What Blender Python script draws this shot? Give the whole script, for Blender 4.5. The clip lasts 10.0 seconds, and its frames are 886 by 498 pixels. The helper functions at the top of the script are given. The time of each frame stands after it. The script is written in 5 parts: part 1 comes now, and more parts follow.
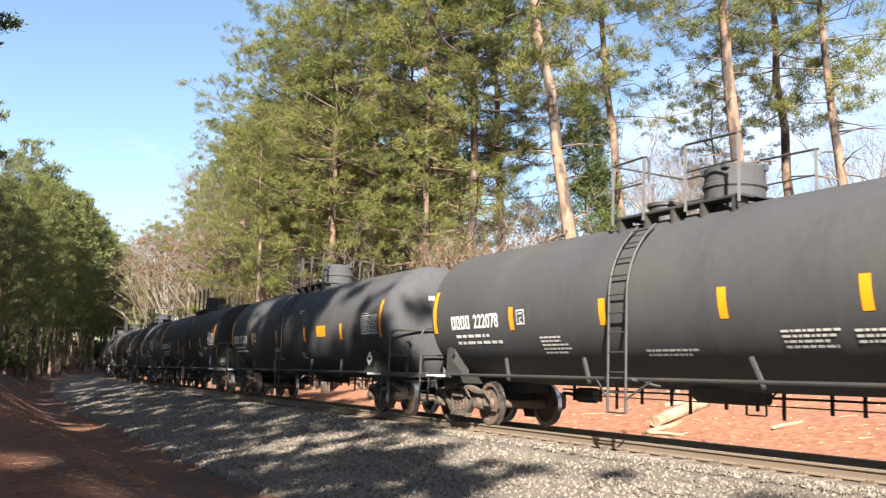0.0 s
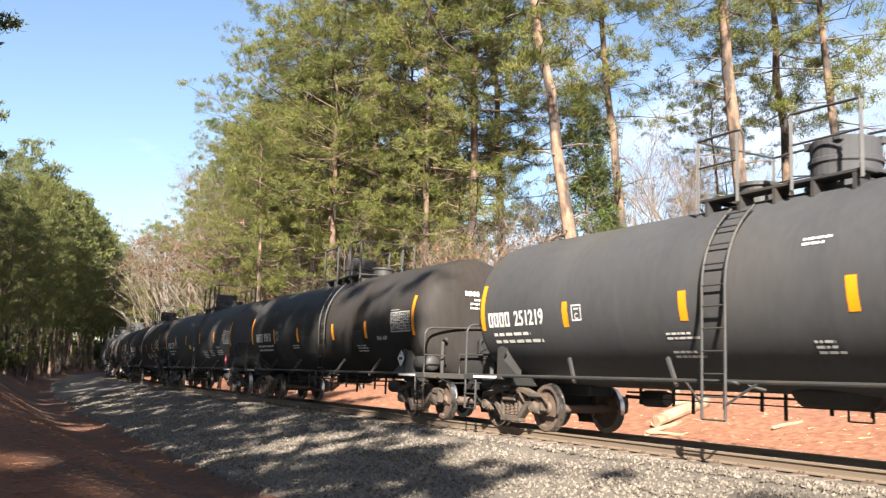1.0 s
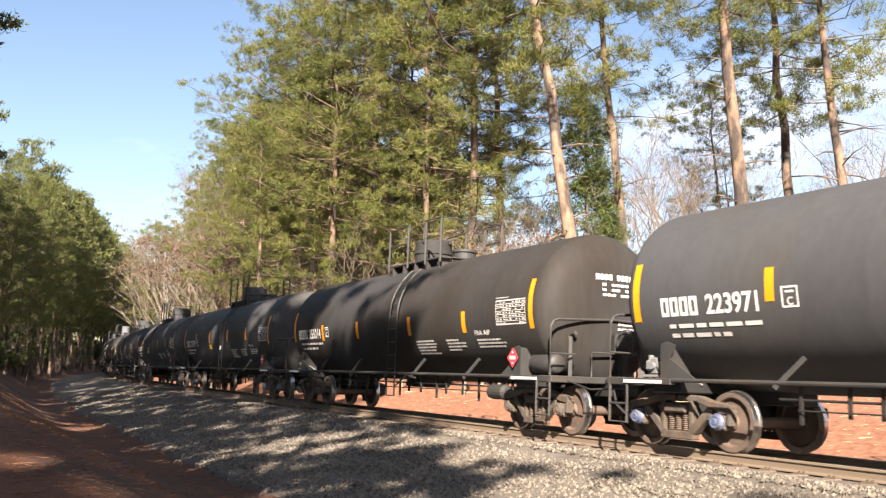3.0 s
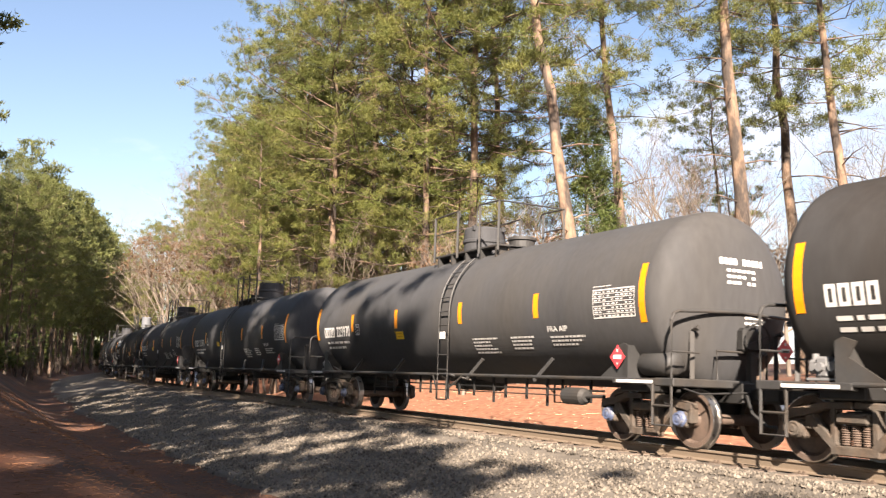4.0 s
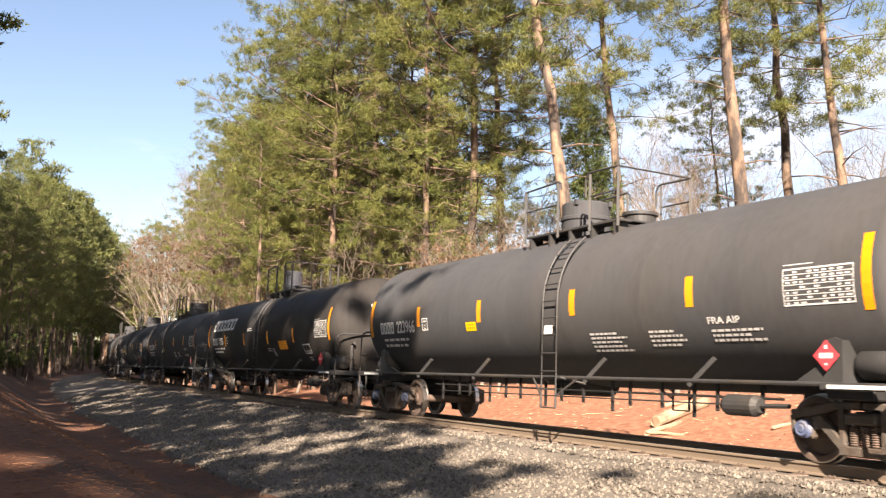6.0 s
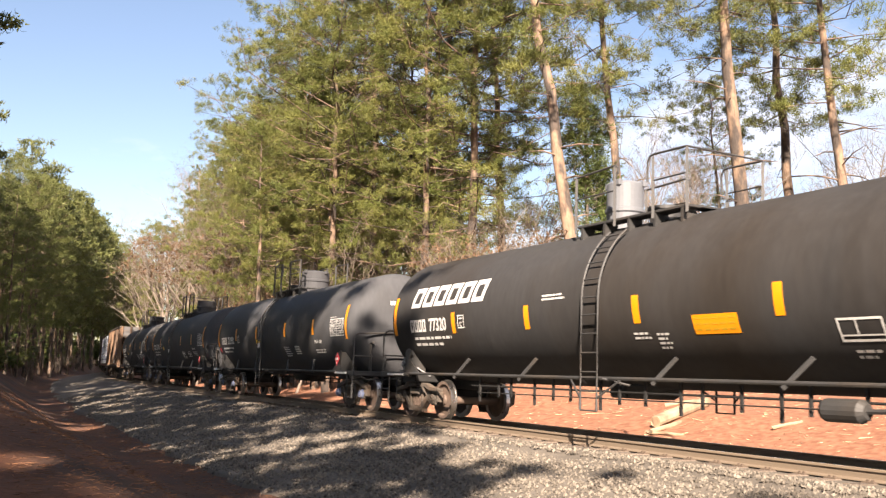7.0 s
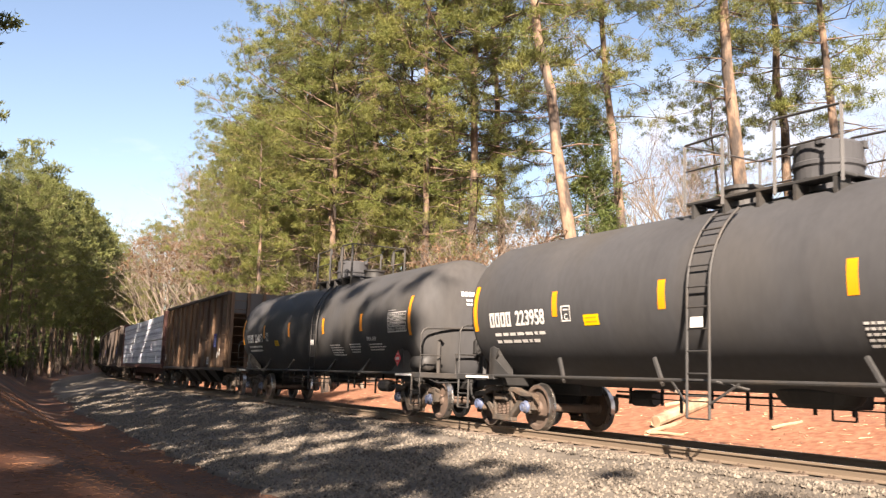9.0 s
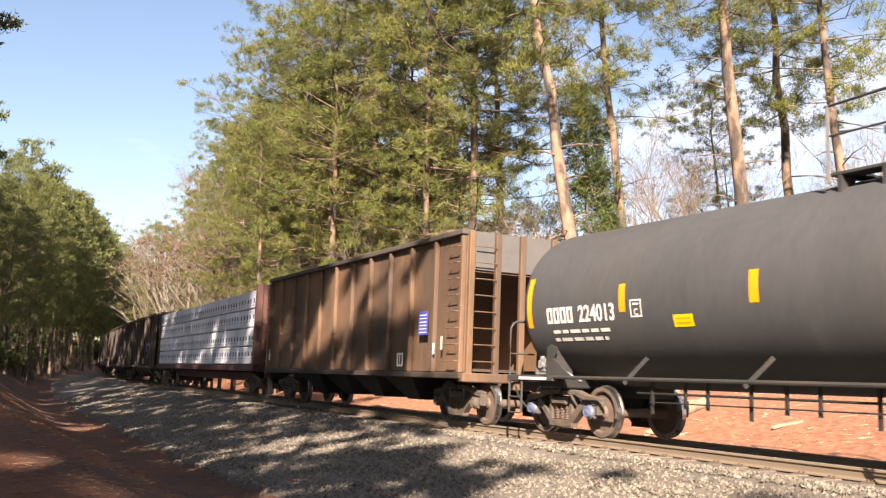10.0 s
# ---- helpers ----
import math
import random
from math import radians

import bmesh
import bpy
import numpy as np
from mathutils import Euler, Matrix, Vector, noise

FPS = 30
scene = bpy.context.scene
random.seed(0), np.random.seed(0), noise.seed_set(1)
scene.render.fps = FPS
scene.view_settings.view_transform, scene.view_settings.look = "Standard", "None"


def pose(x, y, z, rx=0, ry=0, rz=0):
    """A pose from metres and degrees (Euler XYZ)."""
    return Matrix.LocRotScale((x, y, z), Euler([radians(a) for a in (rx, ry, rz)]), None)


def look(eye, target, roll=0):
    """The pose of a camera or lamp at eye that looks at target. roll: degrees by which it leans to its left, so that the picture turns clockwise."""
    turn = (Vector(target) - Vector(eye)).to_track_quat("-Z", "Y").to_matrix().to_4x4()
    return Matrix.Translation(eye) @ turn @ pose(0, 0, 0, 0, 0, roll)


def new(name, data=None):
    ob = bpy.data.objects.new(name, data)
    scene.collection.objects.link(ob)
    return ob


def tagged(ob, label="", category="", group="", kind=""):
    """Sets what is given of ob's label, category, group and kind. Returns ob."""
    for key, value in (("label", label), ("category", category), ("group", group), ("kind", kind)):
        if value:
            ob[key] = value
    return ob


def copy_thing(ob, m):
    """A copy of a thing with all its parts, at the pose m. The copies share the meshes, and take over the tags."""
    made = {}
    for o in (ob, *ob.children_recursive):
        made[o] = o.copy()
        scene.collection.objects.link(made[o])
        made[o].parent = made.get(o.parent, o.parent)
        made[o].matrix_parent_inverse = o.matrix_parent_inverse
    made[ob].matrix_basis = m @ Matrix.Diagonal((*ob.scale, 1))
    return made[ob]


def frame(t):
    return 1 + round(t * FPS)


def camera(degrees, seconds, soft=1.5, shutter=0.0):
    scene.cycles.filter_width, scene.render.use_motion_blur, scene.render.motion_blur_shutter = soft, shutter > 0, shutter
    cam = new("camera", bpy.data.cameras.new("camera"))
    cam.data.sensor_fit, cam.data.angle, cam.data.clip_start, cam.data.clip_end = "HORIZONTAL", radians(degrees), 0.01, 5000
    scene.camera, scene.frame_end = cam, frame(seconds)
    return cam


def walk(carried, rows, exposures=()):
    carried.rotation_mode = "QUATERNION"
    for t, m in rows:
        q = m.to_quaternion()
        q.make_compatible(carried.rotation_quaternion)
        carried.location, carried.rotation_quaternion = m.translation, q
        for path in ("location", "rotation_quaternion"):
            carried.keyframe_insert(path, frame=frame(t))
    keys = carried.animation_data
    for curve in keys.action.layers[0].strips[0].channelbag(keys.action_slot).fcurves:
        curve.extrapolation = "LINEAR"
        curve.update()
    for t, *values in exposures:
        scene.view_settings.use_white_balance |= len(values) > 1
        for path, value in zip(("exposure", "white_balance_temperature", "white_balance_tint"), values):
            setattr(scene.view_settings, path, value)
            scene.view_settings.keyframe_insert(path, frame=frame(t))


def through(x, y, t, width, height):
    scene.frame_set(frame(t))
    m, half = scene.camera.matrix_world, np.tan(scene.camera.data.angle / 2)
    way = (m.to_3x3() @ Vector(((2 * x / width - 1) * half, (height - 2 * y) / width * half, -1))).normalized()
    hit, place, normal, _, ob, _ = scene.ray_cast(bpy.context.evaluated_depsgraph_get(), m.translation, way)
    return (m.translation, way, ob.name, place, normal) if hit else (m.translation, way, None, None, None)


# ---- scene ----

# ---------------------------------------------------------------- camera
EYE = (0.0, -10.748, 1.212)
YAW, PITCH, LEAN = 29.257, 7.444, 0.879
cam = camera(51.54, 10.0, soft=1.3, shutter=0.05)
_cp = math.cos(radians(PITCH))
CAM_POSE = look(EYE, (EYE[0] - math.cos(radians(YAW)) * _cp, EYE[1] + math.sin(radians(YAW)) * _cp,
                      EYE[2] + math.sin(radians(PITCH))), LEAN)
walk(cam, [(0, CAM_POSE), (10, CAM_POSE)], exposures=[(0, 2.08, 6250, 11), (2.5, 2.08, 6600, 14), (5, 2.08, 6920, 17), (10, 2.08, 7020, 18)])

# ---------------------------------------------------------------- light
SUN_UP, SUN_TURN = 32.0, 32.0     # height over the horizon; angle between the sun's way and the track
SUN_DIR = Vector((math.cos(radians(SUN_TURN)) * math.cos(radians(SUN_UP)),
                  -math.sin(radians(SUN_TURN)) * math.cos(radians(SUN_UP)), math.sin(radians(SUN_UP))))
world = bpy.data.worlds.new("sky")
scene.world = world
world.use_nodes = True
_nt = world.node_tree
_sky = _nt.nodes.new("ShaderNodeTexSky")
_sky.sky_type = "NISHITA"
_sky.sun_disc = False
_sky.sun_elevation = radians(SUN_UP)
_sky.sun_rotation = math.atan2(SUN_DIR.x, SUN_DIR.y)
_sky.air_density, _sky.dust_density, _sky.ozone_density = 1.0, 0.6, 1.0
_bg = _nt.nodes["Background"]
_bg.inputs["Strength"].default_value = 0.05
# thin high cloud drawn out along the horizon
_tc, _mp, _cn, _cr, _cm = (_nt.nodes.new("ShaderNode" + n) for n in ("TexCoord", "Mapping", "TexNoise", "MapRange", "Mix"))
_mp.inputs["Scale"].default_value = (2.2, 2.2, 6.5)
_mp.inputs["Location"].default_value = (0.35, 0.2, 0.1)
_cn.inputs["Scale"].default_value, _cn.inputs["Detail"].default_value, _cn.inputs["Roughness"].default_value = 1.3, 7, 0.6
_cr.inputs["From Min"].default_value, _cr.inputs["From Max"].default_value, _cr.inputs["To Max"].default_value = 0.5, 0.74, 0.7
_cm.data_type = "RGBA"
_nt.links.new(_tc.outputs["Generated"], _mp.inputs["Vector"])
_nt.links.new(_mp.outputs[0], _cn.inputs["Vector"])
_dp, _ma = _nt.nodes.new("ShaderNodeVectorMath"), _nt.nodes.new("ShaderNodeMath")
_dp.operation, _ma.operation = "DOT_PRODUCT", "MULTIPLY_ADD"
_dp.inputs[1].default_value = (0.49, 0.87, -0.25)     # more cloud over the far side of the line
_nt.links.new(_tc.outputs["Generated"], _dp.inputs[0])
_nt.links.new(_dp.outputs["Value"], _ma.inputs[0])
_ma.inputs[1].default_value = 0.28
_nt.links.new(_cn.outputs["Fac"], _ma.inputs[2])
_nt.links.new(_ma.outputs[0], _cr.inputs["Value"])
_nt.links.new(_cr.outputs[0], _cm.inputs["Factor"])
for _s in _cm.inputs:
    if _s.type == "RGBA":
        if _s.name == "A":
            _nt.links.new(_sky.outputs[0], _s)
        else:
            _s.default_value = (6.2, 6.6, 7.2, 1)
_nt.links.new([o for o in _cm.outputs if o.type == "RGBA"][0], _bg.inputs["Color"])
sun = new("sun", bpy.data.lights.new("sun", "SUN"))
sun.data.energy, sun.data.angle, sun.data.color = 5.0, radians(0.6), (1.0, 0.91, 0.78)
sun.matrix_world = look((30, -30, 40), Vector((30, -30, 40)) - SUN_DIR)

# ---------------------------------------------------------------- materials
def mat(name, col, rough=0.7, metal=0.0, var=0.25, scale=4.0, fine=60.0, bump=0.0, bump_scale=80.0, tint=None,
        spec=0.5, stretch=None, per_object=0.0, island=0.0, space="Object", patch=0.5, patch_edge=0.12):
    """A surface with variation at two scales, an optional second tint in patches, and fine relief."""
    m = bpy.data.materials.new(name)
    m.use_nodes = True
    nt = m.node_tree
    N, L = nt.nodes, nt.links
    b = N["Principled BSDF"]
    b.inputs["Roughness"].default_value, b.inputs["Metallic"].default_value = rough, metal
    b.inputs["Specular IOR Level"].default_value = spec
    tc = N.new("ShaderNodeTexCoord")
    src = tc.outputs[space]
    if stretch:
        mp = N.new("ShaderNodeMapping")
        mp.inputs["Scale"].default_value = stretch
        L.new(src, mp.inputs["Vector"])
        src = mp.outputs[0]

    def noise_at(s, detail=4):
        n = N.new("ShaderNodeTexNoise")
        n.inputs["Scale"].default_value, n.inputs["Detail"].default_value = s, detail
        L.new(src, n.inputs["Vector"])
        return n.outputs["Fac"]

    def maths(op, a, c):
        n = N.new("ShaderNodeMath")
        n.operation = op
        for i, v in enumerate((a, c)):
            if isinstance(v, (int, float)):
                n.inputs[i].default_value = v
            else:
                L.new(v, n.inputs[i])
        return n.outputs[0]

    base = N.new("ShaderNodeRGB")
    base.outputs[0].default_value = (*col, 1)
    out = base.outputs[0]
    big = noise_at(scale)
    if tint:
        ramp = N.new("ShaderNodeMapRange")
        ramp.inputs["From Min"].default_value, ramp.inputs["From Max"].default_value = patch - patch_edge, patch + patch_edge
        L.new(noise_at(scale * 0.6, 8), ramp.inputs["Value"])
        mix = N.new("ShaderNodeMix")
        mix.data_type = "RGBA"
        mix.inputs["B"].default_value = (*tint, 1)
        for sock in mix.inputs:
            if sock.name == "A" and sock.type == "RGBA":
                L.new(out, sock)
            if sock.name == "B" and sock.type == "RGBA":
                sock.default_value = (*tint, 1)
        L.new(ramp.outputs[0], mix.inputs["Factor"])
        out = [o for o in mix.outputs if o.type == "RGBA"][0]
    val = maths("ADD", maths("MULTIPLY", maths("SUBTRACT", big, 0.5), var * 2.4),
                maths("MULTIPLY", maths("SUBTRACT", noise_at(fine), 0.5), var * 1.6))
    if per_object:
        oi = N.new("ShaderNodeObjectInfo")
        val = maths("ADD", val, maths("MULTIPLY", maths("SUBTRACT", oi.outputs["Random"], 0.5), per_object))
    if island:
        ge = N.new("ShaderNodeNewGeometry")
        val = maths("ADD", val, maths("MULTIPLY", maths("SUBTRACT", ge.outputs["Random Per Island"], 0.5), island))
    hsv = N.new("ShaderNodeHueSaturation")
    L.new(maths("ADD", val, 1.0), hsv.inputs["Value"])
    L.new(out, hsv.inputs["Color"])
    L.new(hsv.outputs[0], b.inputs["Base Color"])
    L.new(maths("ADD", maths("MULTIPLY", maths("SUBTRACT", big, 0.5), 0.25), rough), b.inputs["Roughness"])
    if bump:
        bp = N.new("ShaderNodeBump")
        bp.inputs["Strength"].default_value = bump
        bp.inputs["Distance"].default_value = 0.02
        L.new(noise_at(bump_scale, 6), bp.inputs["Height"])
        L.new(bp.outputs[0], b.inputs["Normal"])
    return m


_once = {}


def mat_once(name, col, rough=0.6):
    if name not in _once:
        _once[name] = mat(name, col, rough, 0, 0.15, 3, 20)
    return _once[name]


def leaf_mat(name, col, col2, through=0.22, island=0.7):
    """Needles and leaves: two tones, a little light through the blade."""
    m = bpy.data.materials.new(name)
    m.use_nodes = True
    nt = m.node_tree
    N, L = nt.nodes, nt.links
    b = N["Principled BSDF"]
    b.inputs["Roughness"].default_value = 0.55
    b.inputs["Specular IOR Level"].default_value = 0.3
    tc, n, mix = N.new("ShaderNodeTexCoord"), N.new("ShaderNodeTexNoise"), N.new("ShaderNodeMix")
    n.inputs["Scale"].default_value, n.inputs["Detail"].default_value = 0.55, 3
    L.new(tc.outputs["Object"], n.inputs["Vector"])
    mix.data_type = "RGBA"
    for sock in mix.inputs:
        if sock.type == "RGBA":
            sock.default_value = (*(col if sock.name == "A" else col2), 1)
    ramp = N.new("ShaderNodeMapRange")
    ramp.inputs["From Min"].default_value, ramp.inputs["From Max"].default_value = 0.35, 0.65
    L.new(n.outputs["Fac"], ramp.inputs["Value"])
    L.new(ramp.outputs[0], mix.inputs["Factor"])
    ge, oi = N.new("ShaderNodeNewGeometry"), N.new("ShaderNodeObjectInfo")
    a1, a2, a3 = (N.new("ShaderNodeMath") for _ in range(3))
    a1.operation, a2.operation, a3.operation = "MULTIPLY_ADD", "MULTIPLY_ADD", "ADD"
    L.new(ge.outputs["Random Per Island"], a1.inputs[0])
    a1.inputs[1].default_value, a1.inputs[2].default_value = island, 1.0 - island / 2
    L.new(oi.outputs["Random"], a2.inputs[0])
    a2.inputs[1].default_value, a2.inputs[2].default_value = 0.3, -0.15
    L.new(a1.outputs[0], a3.inputs[0])
    L.new(a2.outputs[0], a3.inputs[1])
    hsv = N.new("ShaderNodeHueSaturation")
    L.new(a3.outputs[0], hsv.inputs["Value"])
    L.new([o for o in mix.outputs if o.type == "RGBA"][0], hsv.inputs["Color"])
    L.new(hsv.outputs[0], b.inputs["Base Color"])
    tr, ms = N.new("ShaderNodeBsdfTranslucent"), N.new("ShaderNodeMixShader")
    L.new(hsv.outputs[0], tr.inputs["Color"])
    ms.inputs[0].default_value = through
    L.new(b.outputs[0], ms.inputs[1])
    L.new(tr.outputs[0], ms.inputs[2])
    L.new(ms.outputs[0], N["Material Output"].inputs["Surface"])
    return m


M_TANK = mat("tank_paint_dark_grey", (0.061, 0.0615, 0.0645), 0.6, 0, 0.2, 0.7, 9, tint=(0.067, 0.063, 0.059), patch=0.62, stretch=(1, 1, 0.35), spec=0.07)
M_TANK_B = mat("tank_paint_black", (0.042, 0.041, 0.041), 0.58, 0, 0.25, 0.7, 9, tint=(0.034, 0.029, 0.025), patch=0.58, stretch=(1, 1, 0.3), spec=0.07)
M_FRAME = mat("frame_paint_grey", (0.034, 0.033, 0.032), 0.6, 0, 0.3, 2, 25, tint=(0.05, 0.04, 0.031), patch=0.6)
M_TRUCK = mat("cast_steel_dusty", (0.072, 0.059, 0.047), 0.85, 0, 0.5, 6, 40, tint=(0.095, 0.064, 0.043), patch=0.55, bump=0.5, bump_scale=60)
M_WHEEL = mat("wheel_steel_rust", (0.115, 0.078, 0.058), 0.75, 0, 0.3, 7, 40, tint=(0.0888, 0.0629, 0.0481))
M_TREAD = mat("wheel_tread_steel", (0.55, 0.52, 0.49), 0.3, 1.0, 0.1, 9, 60)
M_BLACK = mat("dark_steel", (0.0148, 0.0141, 0.0133), 0.7, 0, 0.4, 4, 30)
M_WHITE = mat("white_stencil", (0.62, 0.60, 0.57), 0.6, 0, 0.2, 3, 30)
M_ORANGE = mat("reflective_yellow_tape", (0.78, 0.28, 0.008), 0.35, 0, 0.1, 3, 30)
M_YELLOW = mat("yellow_decal", (0.75, 0.46, 0.0), 0.45, 0, 0.06, 3, 30)
M_RED = mat("placard_red", (0.62, 0.05, 0.06), 0.5, 0, 0.15, 5, 30)
M_BLUE = mat("blue_cap_paint", (0.075, 0.095, 0.16), 0.5, 0, 0.3, 12, 40, tint=(0.16, 0.15, 0.14), patch=0.62)
M_RAIL = mat("rail_side_dusty", (0.15, 0.112, 0.078), 0.8, 0, 0.3, 3, 40, stretch=(1, 1, 1), space="Generated")
M_RAILTOP = mat("rail_head_polished", (0.5, 0.48, 0.46), 0.25, 1.0, 0.1, 3, 30)
M_TIE = mat("weathered_tie", (0.126, 0.0962, 0.074), 0.9, 0, 0.35, 3, 20, stretch=(1, 8, 1), per_object=0.5, bump=0.4)
M_HOP = mat("hopper_brown", (0.15, 0.085, 0.046), 0.7, 0, 0.4, 0.8, 12, tint=(0.07, 0.043, 0.028), patch=0.55, stretch=(1, 1, 0.25))
# the shade over the rear hoppers is put into this dark brown
M_HOP_D = mat("hopper_dark_brown_shaded", (0.04, 0.029, 0.023), 0.75, 0, 0.3, 0.8, 12, tint=(0.066, 0.043, 0.028), patch=0.6, stretch=(1, 1, 0.25))
M_WRAP = mat("lumber_wrap_white", (0.68, 0.68, 0.72), 0.5, 0, 0.12, 2, 12, tint=(0.55, 0.56, 0.62), bump=0.4, bump_scale=8)
M_INK = mat("wrap_print_dark", (0.0518, 0.0592, 0.118), 0.6, 0, 0.3, 6, 30)
M_LUMB = mat("lumber_red_steel", (0.07, 0.027, 0.021), 0.7, 0, 0.3, 3, 20)
M_BALLAST = mat("ballast_stone", (0.118, 0.1, 0.08), 0.9, 0, 0.35, 1.2, 22, tint=(0.095, 0.082, 0.067), bump=1.0, bump_scale=26, patch=0.58)
M_STONE = mat("ballast_stones_grey", (0.135, 0.114, 0.09), 0.9, 0, 0.2, 3, 30, island=1.1)
M_BARK = mat("pine_bark", (0.175, 0.116, 0.078), 0.95, 0, 0.6, 4, 16, tint=(0.055, 0.042, 0.034), stretch=(1, 1, 0.4), bump=1.0, bump_scale=9, per_object=0.5, patch=0.5, patch_edge=0.06)
M_BARKG = mat("grey_bark", (0.222, 0.181, 0.144), 0.95, 0, 0.35, 2, 14, tint=(0.148, 0.115, 0.0888), bump=0.5, bump_scale=14, per_object=0.35)
M_TWIG = mat("bare_twigs", (0.125, 0.096, 0.074), 0.95, 0, 0.2, 2, 14, tint=(0.11, 0.077, 0.056), island=0.5)
M_LOG = mat("sawn_log", (0.37, 0.266, 0.163), 0.85, 0, 0.25, 4, 20, tint=(0.222, 0.148, 0.0962))
M_NEEDLE = leaf_mat("pine_needles", (0.1, 0.12, 0.03), (0.165, 0.16, 0.043), island=0.5)
M_NEEDLE2 = leaf_mat("pine_needles_cool", (0.095, 0.112, 0.032), (0.145, 0.14, 0.041), island=0.5)
# the shade of the near-side woods is put into this needle colour
M_NEEDLE3 = leaf_mat("pine_needles_shaded", (0.085, 0.1, 0.03), (0.14, 0.145, 0.042), island=0.5)
M_CEDAR = leaf_mat("cedar_foliage", (0.055, 0.08, 0.022), (0.1, 0.122, 0.033))
M_DRY = leaf_mat("dry_leaves", (0.178, 0.111, 0.0629), (0.126, 0.074, 0.0444), 0.3)

# ---------------------------------------------------------------- mesh helpers
def obj_from(name, verts, faces, material, parent=None, smooth=False):
    me = bpy.data.meshes.new(name)
    me.from_pydata([tuple(v) for v in verts], [], [tuple(f) for f in faces])
    me.materials.append(material)
    if smooth:
        me.polygons.foreach_set("use_smooth", [True] * len(me.polygons))
    me.update()
    ob = new(name, me)
    ob.parent = parent
    return ob


def part(name, bm, material, parent=None, label="", smooth=False):
    """Links a bmesh as one mesh object under a thing or a part."""
    me = bpy.data.meshes.new(name)
    bm.to_mesh(me)
    bm.free()
    for m in (material if isinstance(material, (list, tuple)) else [material]):
        me.materials.append(m)
    if smooth:
        me.polygons.foreach_set("use_smooth", [True] * len(me.polygons))
    ob = new(name, me)
    ob.parent = parent
    if label:
        ob["label"] = label
    return ob


def empty(name):
    ob = new(name)
    ob.empty_display_size = 0.2
    return ob


def box(bm, lo, hi, bevel=0.0, m=None, mi=0):
    r = bmesh.ops.create_cube(bm, size=1)["verts"]
    c = [(a + b) / 2 for a, b in zip(lo, hi)]
    d = [b - a for a, b in zip(lo, hi)]
    for v in r:
        v.co = Vector([c[i] + v.co[i] * d[i] for i in range(3)])
    if bevel:
        es = list({e for v in r for e in v.link_edges})
        r2 = bmesh.ops.bevel(bm, geom=es, offset=bevel, segments=1, affect="EDGES")
        r = list({v for f in r2["faces"] for v in f.verts} | {v for v in r if v.is_valid})
    if m:
        bmesh.ops.transform(bm, matrix=m, verts=[v for v in r if v.is_valid])
    if mi:
        for f in {f for v in r if v.is_valid for f in v.link_faces}:
            f.material_index = mi
    return r


def tube(bm, pts, rad, sides=8, cap=True):
    """A round bar along points; rad is one radius or one for each point."""
    pts = [Vector(p) for p in pts]
    rads = rad if isinstance(rad, (list, tuple)) else [rad] * len(pts)
    rings = []
    up = Vector((0, 0, 1))
    for i, p in enumerate(pts):
        d = (pts[min(i + 1, len(pts) - 1)] - pts[max(i - 1, 0)]).normalized()
        a = d.cross(up)
        if a.length < 1e-3:
            a = d.cross(Vector((0, 1, 0)))
        a.normalize()
        b = d.cross(a)
        rings.append([bm.verts.new(p + (a * math.cos(2 * math.pi * k / sides) + b * math.sin(2 * math.pi * k / sides)) * rads[i])
                      for k in range(sides)])
    for r0, r1 in zip(rings, rings[1:]):
        for k in range(sides):
            bm.faces.new((r0[k], r0[(k + 1) % sides], r1[(k + 1) % sides], r1[k]))
    if cap:
        bm.faces.new(rings[0][::-1])
        bm.faces.new(rings[-1])


def lathe(bm, prof, axis="x", sides=48, closed=False, mi=None):
    """Turns (distance along the axis, radius) round the axis."""
    rings = []
    for a, r in prof:
        if r < 1e-5:
            rings.append([bm.verts.new({"x": (a, 0, 0), "y": (0, a, 0), "z": (0, 0, a)}[axis])])
            continue
        ring = []
        for k in range(sides):
            t = 2 * math.pi * k / sides
            c, s = r * math.cos(t), r * math.sin(t)
            ring.append(bm.verts.new({"x": (a, c, s), "y": (s, a, c), "z": (c, s, a)}[axis]))
        rings.append(ring)
    for j, (r0, r1) in enumerate(zip(rings, rings[1:])):
        for k in range(sides):
            q = [r0[k % len(r0)], r0[(k + 1) % len(r0)], r1[(k + 1) % len(r1)], r1[k % len(r1)]]
            u = []
            for v in q:
                if v not in u:
                    u.append(v)
            f = bm.faces.new(u)
            if mi:
                f.material_index = mi[j]


# ---------------------------------------------------------------- the track's line
CURVE, CANT = 0.0012423, 0.02532      # one over the radius; the track leans to the inside
MID = 0.75                            # middle of the track, counted from the near rail


def on_line(s, l, z):
    """The place s metres along the line (away from the viewer), l metres to its far side, z metres up; no cant."""
    th = CURVE * s
    return Vector((-math.sin(th) / CURVE + l * math.sin(th), (1 - math.cos(th)) / CURVE + l * math.cos(th), z))


def on_track(s, l, z):
    """The same with the track's cant, from the rail tops."""
    return on_line(s, MID + (l - MID) * math.cos(CANT) + z * math.sin(CANT), z * math.cos(CANT) - (l - MID) * math.sin(CANT))


